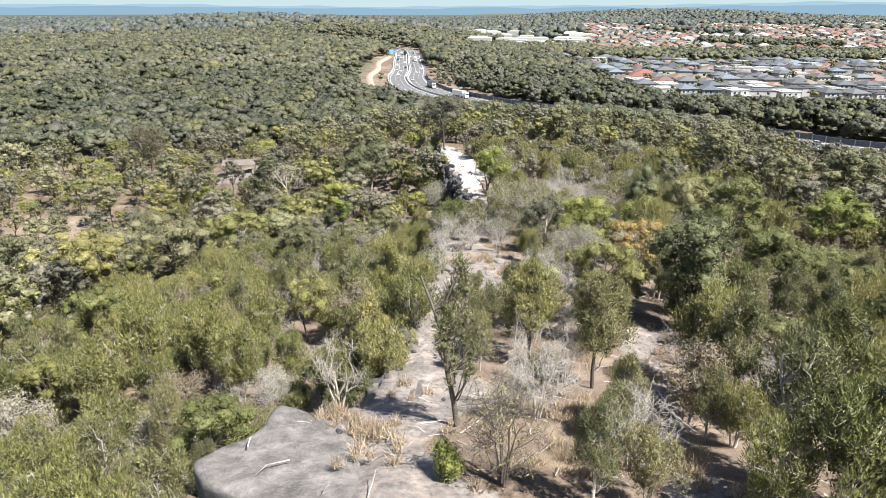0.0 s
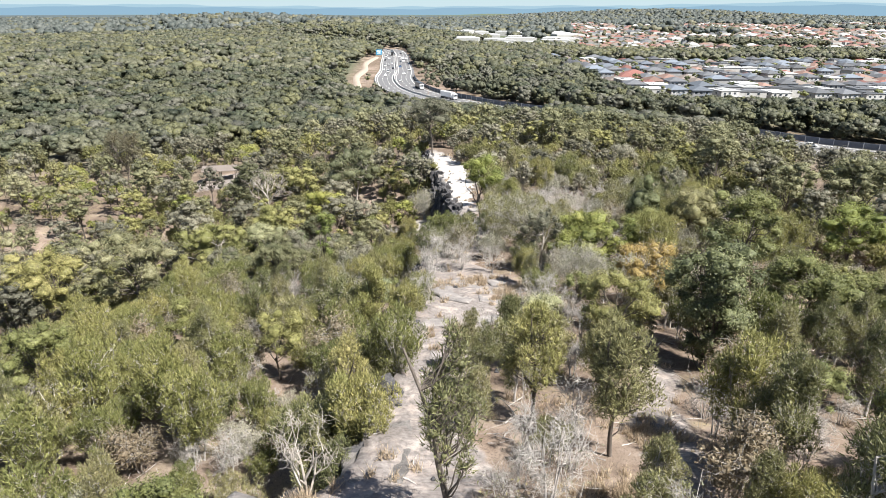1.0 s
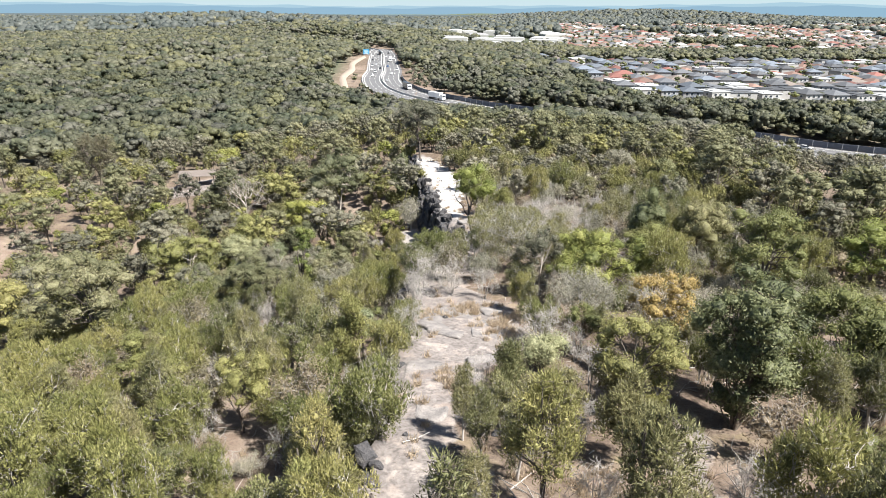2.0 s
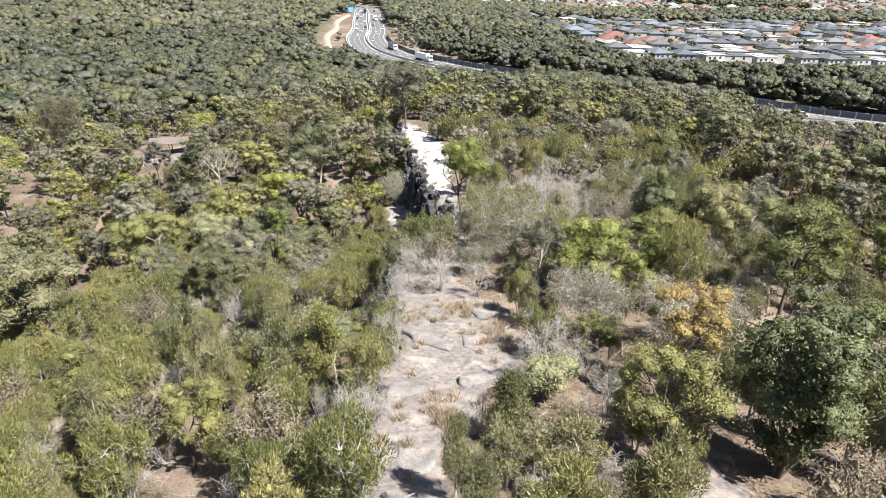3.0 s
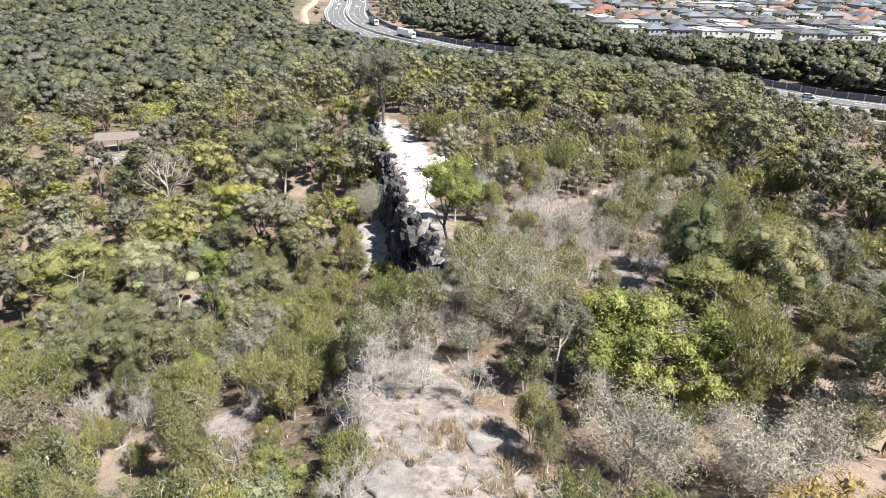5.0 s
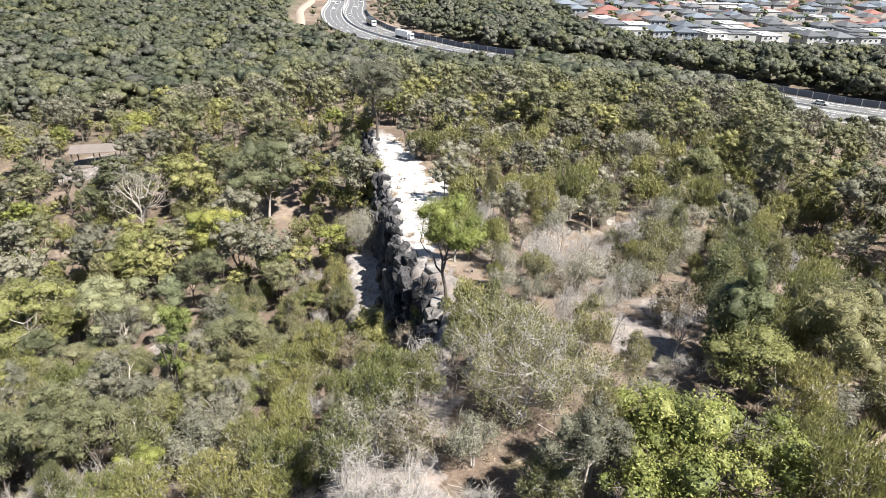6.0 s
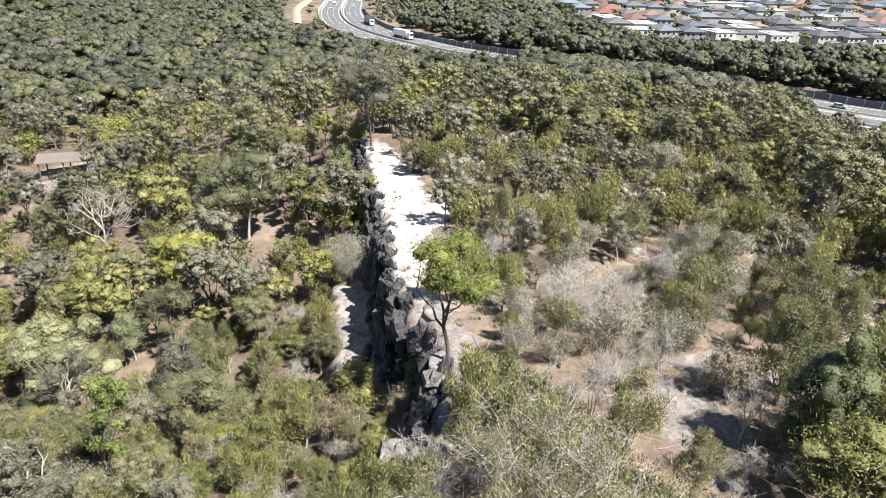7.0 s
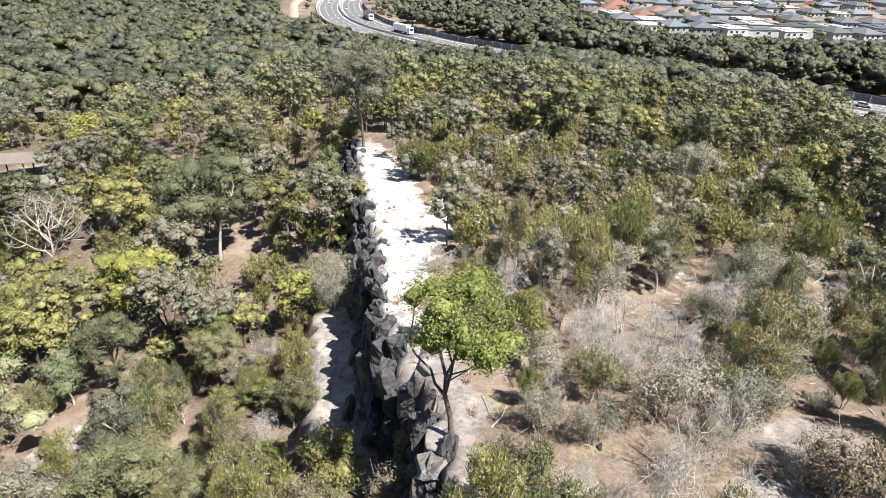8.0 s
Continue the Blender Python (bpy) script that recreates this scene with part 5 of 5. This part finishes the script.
for i, (x, y, z, a, b, c) in enumerate(((6.0, 89.2, 10.6, 2.2, 2.6, 3.0), (4.9, 86.4, 10.2, 2.4, 2.0, 2.6), (2.6, 79.6, 12.6, 2.2, 2.0, 1.8), (3.7, 83.0, 11.4, 1.7, 2.2, 2.4), (1.2, 66.8, 14.6, 1.8, 1.4, 1.5))):
    tagged(new("boulder", rock_mesh(300 + i, a, b, c, 5, 0.3, M_LEDGE)), "pale broken sandstone boulder at the brink", "rock", "boulders at the brink").matrix_world = pose(x, y, z, 0, 0, 37 * i)


# ================= dry grass, litter and fallen twigs =================
def build_grass():
    r = np.random.default_rng(21)
    spots = []
    for cx, cy, n in ((4.6, 61.8, 26), (6.4, 58.5, 22), (6.8, 56.2, 18), (1.6, 60.5, 12), (2.6, 46.5, 16), (2.4, 48.2, 10), (8.6, 60.5, 20), (-4.4, 26.3, 22), (-2.8, 24.0, 10), (-2.2, 22.0, 8), (8.5, 27, 40), (9.5, 22, 40), (6.4, 26, 30), (5.4, 22, 26), (11, 33, 26), (8, 36, 20), (0, 45, 8), (8, 128, 22), (9, 134, 26), (6, 139, 20), (4, 145, 14), (12, 127, 12)):
        for i in range(n):
            spots.append((cx + r.normal(0, 0.8), cy + r.normal(0, 0.9)))
    for i in range(900):
        x, y = r.uniform(-30, 40), r.uniform(15, 130)
        if x > edge_x(y) + 1 or r.uniform() < 0.3:
            spots.append((x, y))
    tris, shade = [], []
    for x, y in spots:
        n = 46
        base = np.array((x, y, float(height(x, y)) - 0.02))
        p = base + r.normal(0, 0.13, (n, 3)) * (1, 1, 0)
        way = unit(r.normal(0, 0.42, (n, 3)) + (0, 0, 1.0))
        side = unit(np.cross(way, r.normal(size=(n, 3))))
        ln = r.uniform(0.25, 0.75, n)[:, None]
        tris.append(np.stack([p - side * 0.022, p + side * 0.022, p + way * ln], 1))
        shade.append(np.clip(r.normal(0.5, 0.2) + r.normal(0, 0.1, n), 0, 1))
    v = np.concatenate(tris).reshape(-1, 3)
    me = mesh_np("dry_grass", v, np.arange(len(v)).reshape(-1, 3), LEAF["straw"], np.concatenate(shade))
    tagged(new("dry_grass", me), "straw-coloured dry grass tussocks on sandy ground", "grass", kind="stuff")


build_grass()


def build_litter():
    """Fallen twigs and branches."""
    r = np.random.default_rng(22)
    paths = []
    for i in range(2200):
        x, y = r.uniform(-20, 38), r.uniform(12, 125)
        if float(bare(x, y)) > 0.5 and r.uniform() < 0.75:
            continue
        z = float(height(x, y)) + 0.04
        a, ln = r.uniform(0, 6.28), r.uniform(0.4, 1.9)
        d = np.array((math.cos(a), math.sin(a), 0.06))
        q = np.array((x, y, z))
        paths.append((np.array((q, q + d * ln * 0.5 + r.normal(0, 0.07, 3), q + d * ln)), np.array((0.028, 0.02, 0.008)) * r.uniform(0.6, 1.6)))
    v, f = tubes(paths, 3)
    tagged(new("fallen_twigs", mesh_np("fallen_twigs", v, f, M_DEAD)), "grey fallen twigs and branches on the ground", "twigs", kind="stuff")


build_litter()


# ================= the shelter in the woods =================
def build_shelter():
    x, y = -53.5, 169.0
    root = thing("picnic_shelter", "open park shelter with a pinkish sheet roof", "shelter", at=pose(x, y, float(height(x, y)), 0, 0, 12))
    bm = bmesh.new()
    w, d, h = 4.2, 2.7, 2.7
    pts = [(-w, -d, h), (w, -d, h), (w, d, h), (-w, d, h), (-w, 0, h + 0.9), (w, 0, h + 0.9)]
    lo = [bm.verts.new(p) for p in pts]
    hi = [bm.verts.new((p[0], p[1], p[2] + 0.12)) for p in pts]
    for f in ((0, 1, 5, 4), (2, 3, 4, 5)):
        bm.faces.new([hi[i] for i in f])
        bm.faces.new([lo[i] for i in reversed(f)])
    for a, b in ((0, 1), (1, 5), (5, 2), (2, 3), (3, 4), (4, 0)):
        bm.faces.new((lo[a], lo[b], hi[b], hi[a]))
    part("roof", bm, M_SHED, root, "faded pinkish sheet roof")
    for sx in (-3.8, 0, 3.8):
        for sy in (-2.3, 2.3):
            part("post", boxed(sx - 0.09, sx + 0.09, sy - 0.09, sy + 0.09, -0.6, h + 0.1), M_BARK, root)
    # floor slab in the dull roof colour, which paints the shade under the roof
    part("slab", boxed(-4, 4, -2.5, 2.5, -0.7, 0.08, bevel=0.03), M_SHED, root)


build_shelter()


# ================= houses =================
def hip_roof(bm, w, d, z, rise, over=0.6):
    w, d = w + over, d + over
    k = min(w, d)
    if w > d:
        top = [(-(w - k), 0, z + rise), (w - k, 0, z + rise)]
    else:
        top = [(0, -(d - k), z + rise), (0, d - k, z + rise)]
    c = [bm.verts.new(p) for p in ((-w, -d, z), (w, -d, z), (w, d, z), (-w, d, z))]
    lo = [bm.verts.new((v.co.x, v.co.y, z - 0.22)) for v in c]
    t = [bm.verts.new(p) for p in top]
    if w > d:
        fs = ((c[0], c[1], t[1], t[0]), (c[1], c[2], t[1]), (c[2], c[3], t[0], t[1]), (c[3], c[0], t[0]))
    elif w < d:
        fs = ((c[0], c[1], t[0]), (c[1], c[2], t[1], t[0]), (c[2], c[3], t[1]), (c[3], c[0], t[0], t[1]))
    else:
        fs = ((c[0], c[1], t[0]), (c[1], c[2], t[0]), (c[2], c[3], t[0]), (c[3], c[0], t[0]))
    for f in fs:
        bm.faces.new(f)
    for i in range(4):
        bm.faces.new((lo[i], lo[(i + 1) % 4], c[(i + 1) % 4], c[i]))
    bm.faces.new(list(reversed(lo)))


def build_house(storeys, roof, w, d, wall_m, roof_m, label, sides=True):
    """A suburban house: walls, roof, windows with frames, a door and a garage wing."""
    root = thing("house", label, "house", "houses of the estate")
    h = 2.75 * storeys
    part("wall", boxed(-w, w, -d, d, -1.0, h), wall_m, root)
    bm = bmesh.new()
    if roof == "hip":
        hip_roof(bm, w, d, h + 0.22, min(w, d) * 0.42)
    else:
        box(bm, -w - 0.35, w + 0.35, -d - 0.35, d + 0.35, h, h + 0.3, 0.04)
        box(bm, -w * 0.5, w * 0.4, -d * 0.5, d * 0.5, h + 0.3, h + 0.62, 0.04)
    part("roof", bm, roof_m, root)
    part("garage", boxed(-w * 0.15, w - 0.3, -d - 3.2, -d - 0.02, -1.0, 2.6), wall_m, root)
    bm = bmesh.new()
    if roof == "hip":
        hip_roof(bm, w * 0.55, 1.9, 2.8, 1.0, 0.3)
        bmesh.ops.translate(bm, verts=bm.verts[:], vec=(w * 0.4, -d - 1.75, 0))
    else:
        box(bm, -w * 0.15 - 0.2, w - 0.1, -d - 3.5, -d - 0.03, 2.6, 2.85)
    part("garage_roof", bm, roof_m, root)
    part("garage_door", boxed(w * 0.05, w * 0.05 + 4.6, -d - 3.26, -d - 3.2, -0.2, 2.1), M_WHITE, root)
    for s in range(storeys):
        z = 2.75 * s + 0.9
        spots = [(-w * 0.62, -d, 0), (w * 0.5, -d, 0), (-w * 0.1, -d, 0)] if s else [(-w * 0.62, -d, 0)]
        spots += [(-w, -d * 0.4, 1), (-w, d * 0.35, 1)] if sides else []
        for x, y, side in spots:
            wf, ff = (0.95, 0.06), (0.8, 0.09)
            args = (lambda q: (x - q[0], x + q[0], y - q[1], y + 0.02)) if not side else (lambda q: (x - q[1], x + 0.02, y - q[0], y + q[0]))
            win = part("window", boxed(*args(wf), z - 0.08, z + 1.28), M_WHITE, root)
            part("pane", boxed(*args(ff), z, z + 1.2), M_PANE, win)
    return root


SPECS = [(2, "hip", 5.4, 6.6, 0, 0, "two-storey white rendered house with dark hipped roof"), (1, "hip", 6.4, 7.6, 1, 1, "low brick house with red tiled hip roof"),
         (2, "hip", 5.2, 7.0, 2, 2, "two-storey grey house with slate-blue hipped roof"), (1, "hip", 6.0, 8.0, 1, 3, "single-storey house with terracotta tiled roof"),
         (2, "flat", 5.8, 7.4, 0, 4, "two-storey white modern house with flat white roof"), (1, "hip", 6.2, 7.0, 3, 5, "brick house with grey-brown hip roof"),
         (2, "flat", 6.2, 7.8, 0, 0, "two-storey white house with dark flat roof"), (1, "hip", 5.8, 7.8, 3, 0, "single-storey house with charcoal hip roof")]
protos = [build_house(s, rf, w, d, M_RENDER[a], M_ROOFS[b], lab, sides) for sides in (True, False) for s, rf, w, d, a, b, lab in SPECS]
r = np.random.default_rng(31)
first = set()
GARDEN = []
for row, y in enumerate((381, 405, 430, 456, 481, 509, 534, 562, 587, 615, 640, 666)):
    x = (118 if y < 550 else 112) + 0.02 * (y - 400) + r.uniform(0, 6)
    while x < 0.8 * (y + 14) + 20:
        if r.uniform() < 0.06:
            GARDEN.append((x, y))
            x += 12
            continue
        front = row < 3
        k = int(r.choice(8, p=(0.24, 0.03, 0.15, 0.03, 0.3, 0.03, 0.12, 0.1) if front else (0.17, 0.13, 0.17, 0.11, 0.1, 0.12, 0.04, 0.16)))
        k += 0 if row < 4 else 8
        yy = y + r.uniform(-3, 3) + 0.05 * (x - 150)
        m = pose(x, yy, float(height(x, yy)) + 0.3, 0, 0, (180 if row % 2 else 0) + r.uniform(-9, 9) + 3 + (90 if r.uniform() < 0.2 else 0))
        if k not in first:
            first.add(k)
            protos[k].matrix_basis = m
        else:
            copy_thing(protos[k], m)
        GARDEN.append((x + 7.2, yy + r.uniform(-6, 6)))
        x += r.uniform(13.6, 16.0)
for k, p in enumerate(protos):
    if k not in first:
        p.matrix_basis = pose(500 + 20 * k, 690, float(height(500 + 20 * k, 690)) + 0.3)


def far_roofs(name, label, spots, mats, seed, flat=False):
    """Distant houses or sheds, joined: walls and a hip or flat roof each."""
    r = np.random.default_rng(seed)
    bm = bmesh.new()
    verts, faces, slots = [], [], []
    for x, y in spots:
        w, d = (r.uniform(6, 8), r.uniform(7, 9.5)) if not flat else (r.uniform(10, 26), r.uniform(9, 18))
        h, rise = (r.choice((2.8, 5.2)), r.uniform(2.2, 3.2)) if not flat else (r.uniform(6, 9), 0.7)
        a, z = r.uniform(-0.3, 0.3) + (1.57 if r.uniform() < 0.5 else 0), float(height(x, y)) - 0.5
        ca, sa = math.cos(a), math.sin(a)
        n = len(verts)
        k = min(w, d) * (0.95 if not flat else 0.25)
        for px_, py_, pz in ((-w, -d, 0), (w, -d, 0), (w, d, 0), (-w, d, 0), (-w, -d, h), (w, -d, h), (w, d, h), (-w, d, h),
                             (-w + k, -d + k, h + rise), (w - k, -d + k, h + rise), (w - k, d - k, h + rise), (-w + k, d - k, h + rise)):
            verts.append((x + px_ * ca - py_ * sa, y + px_ * sa + py_ * ca, z + pz))
        c = int(r.integers(0, len(mats) - 1)) + 1
        for i in range(4):
            j = (i + 1) % 4
            faces += [(n + i, n + j, n + 4 + j, n + 4 + i), (n + 4 + i, n + 4 + j, n + 8 + j, n + 8 + i)]
            slots += [0, c]
        faces.append((n + 8, n + 9, n + 10, n + 11))
        slots.append(c)
    bm.free()
    me = mesh_np(name, verts, faces, mats[0])
    for m in mats[1:]:
        me.materials.append(m)
    me.polygons.foreach_set("material_index", np.array(slots, np.int32))
    tagged(new(name, me), label, "houses", kind="stuff")


r = np.random.default_rng(33)
gx, gy = np.meshgrid(np.arange(150, 1300, 18.5), np.arange(830, 1700, 24))
gx, gy = gx.ravel() + r.uniform(-3, 3, gx.size), gy.ravel() + r.uniform(-4, 4, gy.size)
ok = in_far_estate(gx, gy) & (gx < 0.82 * gy) & (r.uniform(0, 1, gx.size) < 0.8)
FAR_GARDEN = [(x + 9, y + 8) for x, y in zip(gx[ok], gy[ok])] + [(x - 8, y - 11) for x, y in zip(gx[ok], gy[ok])]
far_roofs("far_houses", "distant suburb of red and grey roofed houses", np.column_stack([gx[ok], gy[ok]]), [M_RENDER[0], M_ROOFS[1], M_ROOFS[3], M_ROOFS[5], M_ROOFS[0], M_ROOFS[3], M_ROOFS[4]], 34)
gx, gy = np.meshgrid(np.arange(10, 420, 44), np.arange(880, 1320, 46))
gx, gy = gx.ravel() + r.uniform(-9, 9, gx.size), gy.ravel() + r.uniform(-9, 9, gy.size)
ok = in_works(gx, gy) & (r.uniform(0, 1, gx.size) < 0.75)
far_roofs("far_warehouses", "distant white roofed warehouses and offices", np.column_stack([gx[ok], gy[ok]]), [M_RENDER[0], M_ROOFS[4], M_ROOFS[4], M_RENDER[2]], 35, True)
spots = [(-940, 1900), (-900, 1910), (-870, 1925), (-1010, 1890), (-620, 1980), (-580, 2000), (-550, 1975), (-700, 1990), (-130, 2300), (-90, 2310), (300, 2500), (340, 2480), (380, 2510), (1350, 2000), (1420, 2010), (1500, 1980), (1290, 2030), (1230, 2050), (900, 1700), (960, 1720), (1040, 1690)]
far_roofs("far_warehouses", "white buildings among the far forest", np.array(spots, float), [M_RENDER[0], M_ROOFS[4], M_ROOFS[4]], 36, True)

# garden trees between the houses
fg = [(*lump(3, 0, 16, 0.9, 0.75, 2600 + j, 7.0, 4.2), j % 3) for j in range(6)]
wooded("far_garden_trees", "trees between the houses of the far suburb", np.array([(x, y, int(rng.integers(0, 6)), rng.uniform(0.6, 1.3)) for x, y in FAR_GARDEN if rng.uniform() < 0.75]), fg, [LEAF["woods"], LEAF["woods_dark"], LEAF["woods_olive"]])
gv = []
for j in range(6):
    gv.append((*lump(9, 0, 150, 0.34, 0.75, 2500 + j, 7.6, 3.2), j % 3))
wooded("garden_trees", "green garden trees between the suburban houses", np.array([(x, y, int(rng.integers(0, 6)), rng.uniform(0.6, 1.4)) for x, y in GARDEN if rng.uniform() < 0.8]), gv, [LEAF["olive"], LEAF["dark"], LEAF["wattle"]])


# ================= traffic and road furniture =================
def disc(bm, x, y, z, rad, wide):
    bmesh.ops.create_cone(bm, cap_ends=True, segments=14, radius1=rad, radius2=rad, depth=wide, matrix=Matrix.Translation((x, y, z)) @ Matrix.Rotation(radians(90), 4, "X"))


def build_car(paint, label, tall=1.0):
    root = thing("car", label, "car", "motorway traffic")
    prof = [(-2.2, 0.3), (2.2, 0.3), (2.25, 0.65), (1.3, 0.86), (-1.9, 0.92), (-2.25, 0.7)]
    bm = bmesh.new()
    a = [bm.verts.new((x, -0.88, z * tall)) for x, z in prof]
    b = [bm.verts.new((x, 0.88, z * tall)) for x, z in prof]
    bm.faces.new(a), bm.faces.new(list(reversed(b)))
    for i in range(6):
        j = (i + 1) % 6
        bm.faces.new((a[j], a[i], b[i], b[j]))
    bmesh.ops.bevel(bm, geom=bm.edges[:], offset=0.06, segments=2, affect="EDGES")
    part("body", bm, paint, root)
    bm = bmesh.new()
    lo = [bm.verts.new(p) for p in ((-1.8, -0.8, 0.88 * tall), (1.2, -0.8, 0.86 * tall), (1.2, 0.8, 0.86 * tall), (-1.8, 0.8, 0.88 * tall))]
    hi = [bm.verts.new(p) for p in ((-1.3, -0.66, 1.42 * tall), (0.4, -0.66, 1.44 * tall), (0.4, 0.66, 1.44 * tall), (-1.3, 0.66, 1.42 * tall))]
    for i in range(4):
        bm.faces.new((lo[i], lo[(i + 1) % 4], hi[(i + 1) % 4], hi[i]))
    part("glass", bm, M_PANE, root)
    part("roof", boxed(-1.36, 0.46, -0.69, 0.69, 1.415 * tall, 1.47 * tall, bevel=0.02), paint, root)
    for x in (-1.35, 1.4):
        for y in (-0.82, 0.82):
            bm = bmesh.new()
            disc(bm, x, y, 0.33, 0.33, 0.22)
            part("wheel", bm, M_TYRE, root)
    return root


def build_truck(cargo, label):
    root = thing("truck", label, "truck", "motorway traffic")
    part("trailer", boxed(-8.0, 3.6, -1.25, 1.25, 1.15, 4.0, bevel=0.05), cargo, root)
    part("cab", boxed(4.1, 6.4, -1.2, 1.2, 0.6, 3.4, bevel=0.15), M_CARS[0], root)
    part("windscreen", boxed(6.36, 6.44, -1.0, 1.0, 1.9, 2.9), M_PANE, root)
    part("chassis", boxed(-7.8, 6.2, -0.5, 0.5, 0.7, 1.12), M_TYRE, root)
    for x in (-6.9, -5.6, -4.3, 2.6, 5.3):
        for y in (-1.05, 1.05):
            bm = bmesh.new()
            disc(bm, x, y, 0.5, 0.5, 0.34)
            part("wheel", bm, M_TYRE, root)
    return root


seg = np.linalg.norm(np.diff(KERB_LINE, axis=0), axis=1)
along = np.concatenate([[0], np.cumsum(seg)])


def lane_pose(s, offset, reverse):
    c = [np.interp(s, along, KERB_LINE[:, i]) + offset * np.interp(s, along, LEFTWARD[:, i]) for i in (0, 1)]
    t = [np.interp(s, along, _t[:, i]) for i in (0, 1)]
    return pose(c[0], c[1], ROAD_Z + 0.01, 0, 0, math.degrees(math.atan2(t[1], t[0])) + (180 if reverse else 0))


makers = [build_car(M_CARS[0], "white car on the motorway"), build_car(M_CARS[1], "silver car on the motorway"), build_car(M_CARS[2], "black car on the motorway"),
          build_car(M_CARS[3], "blue car on the motorway"), build_car(M_CARS[0], "white van on the motorway", 1.4), build_truck(M_CARS[0], "lorry with a long white trailer"), build_truck(M_CARS[2], "lorry with a dark curtain-sided trailer")]
r = np.random.default_rng(44)
TRAFFIC = [(318, 6.4, 1), (508, 6.4, 5), (560, 3.0, 6), (605, 10, 1), (640, 20, 0), (672, 20, 4), (690, 23.5, 0), (706, 16.6, 2), (730, 23.5, 4), (742, 20, 1), (655, 6.4, 0), (690, 3.0, 4), (726, 10, 3), (760, 16.6, 0), (785, 6.4, 5), (800, 23.5, 2), (822, 20, 0), (812, 3.0, 4), (846, 10, 0), (850, 23.5, 4), (880, 16.6, 6), (900, 6.4, 2), (905, 20, 0), (935, 3.0, 0), (945, 23.5, 1)]
used = set()
for s, off, k in TRAFFIC:
    m = lane_pose(s, off, off < 13)
    if k not in used:
        used.add(k)
        makers[k].matrix_basis = m
    else:
        copy_thing(makers[k], m)


def build_road_sign(s, offset, turn):
    m = lane_pose(s, offset, False)
    root = thing("motorway_sign", "large blue motorway sign on steel posts", "road sign", at=m @ pose(0, 0, 0, 0, 0, turn))
    part("panel", boxed(-0.06, 0.06, -3.0, 3.0, 3.2, 8.2, bevel=0.02), M_SIGN, root, "blue sign panel")
    for y in (-1.9, 1.9):
        part("post", boxed(0.07, 0.25, y - 0.09, y + 0.09, -0.3, 7.8), M_STEEL, root)
    for z, w in ((7.2, 1.9), (6.2, 2.3), (5.2, 1.5), (4.2, 2.1)):
        part("text_bar", boxed(-0.085, -0.062, -w, w, z - 0.2, z + 0.2), M_LINE, root, "white bar of lettering")


build_road_sign(838, ROAD_W + 3.5, 0)


def build_pole(s, offset):
    m = lane_pose(s, offset, False)
    root = thing("utility_pole", "timber utility pole with a crossarm", "utility pole", "poles by the motorway", m)
    bm = bmesh.new()
    bmesh.ops.create_cone(bm, cap_ends=True, segments=8, radius1=0.17, radius2=0.12, depth=11, matrix=Matrix.Translation((0, 0, 5.2)))
    part("pole", bm, M_BARK, root)
    part("crossarm", boxed(-0.07, 0.07, -1.2, 1.2, 9.7, 9.86), M_BARK, root)
    for y in (-1.0, 0.0, 1.0):
        part("insulator", boxed(-0.05, 0.05, y - 0.05, y + 0.05, 9.87, 10.1, bevel=0.02), M_WHITE, root)


for s, o in ((520, -5.5), (585, -6), (462, -6)):
    build_pole(s, o)
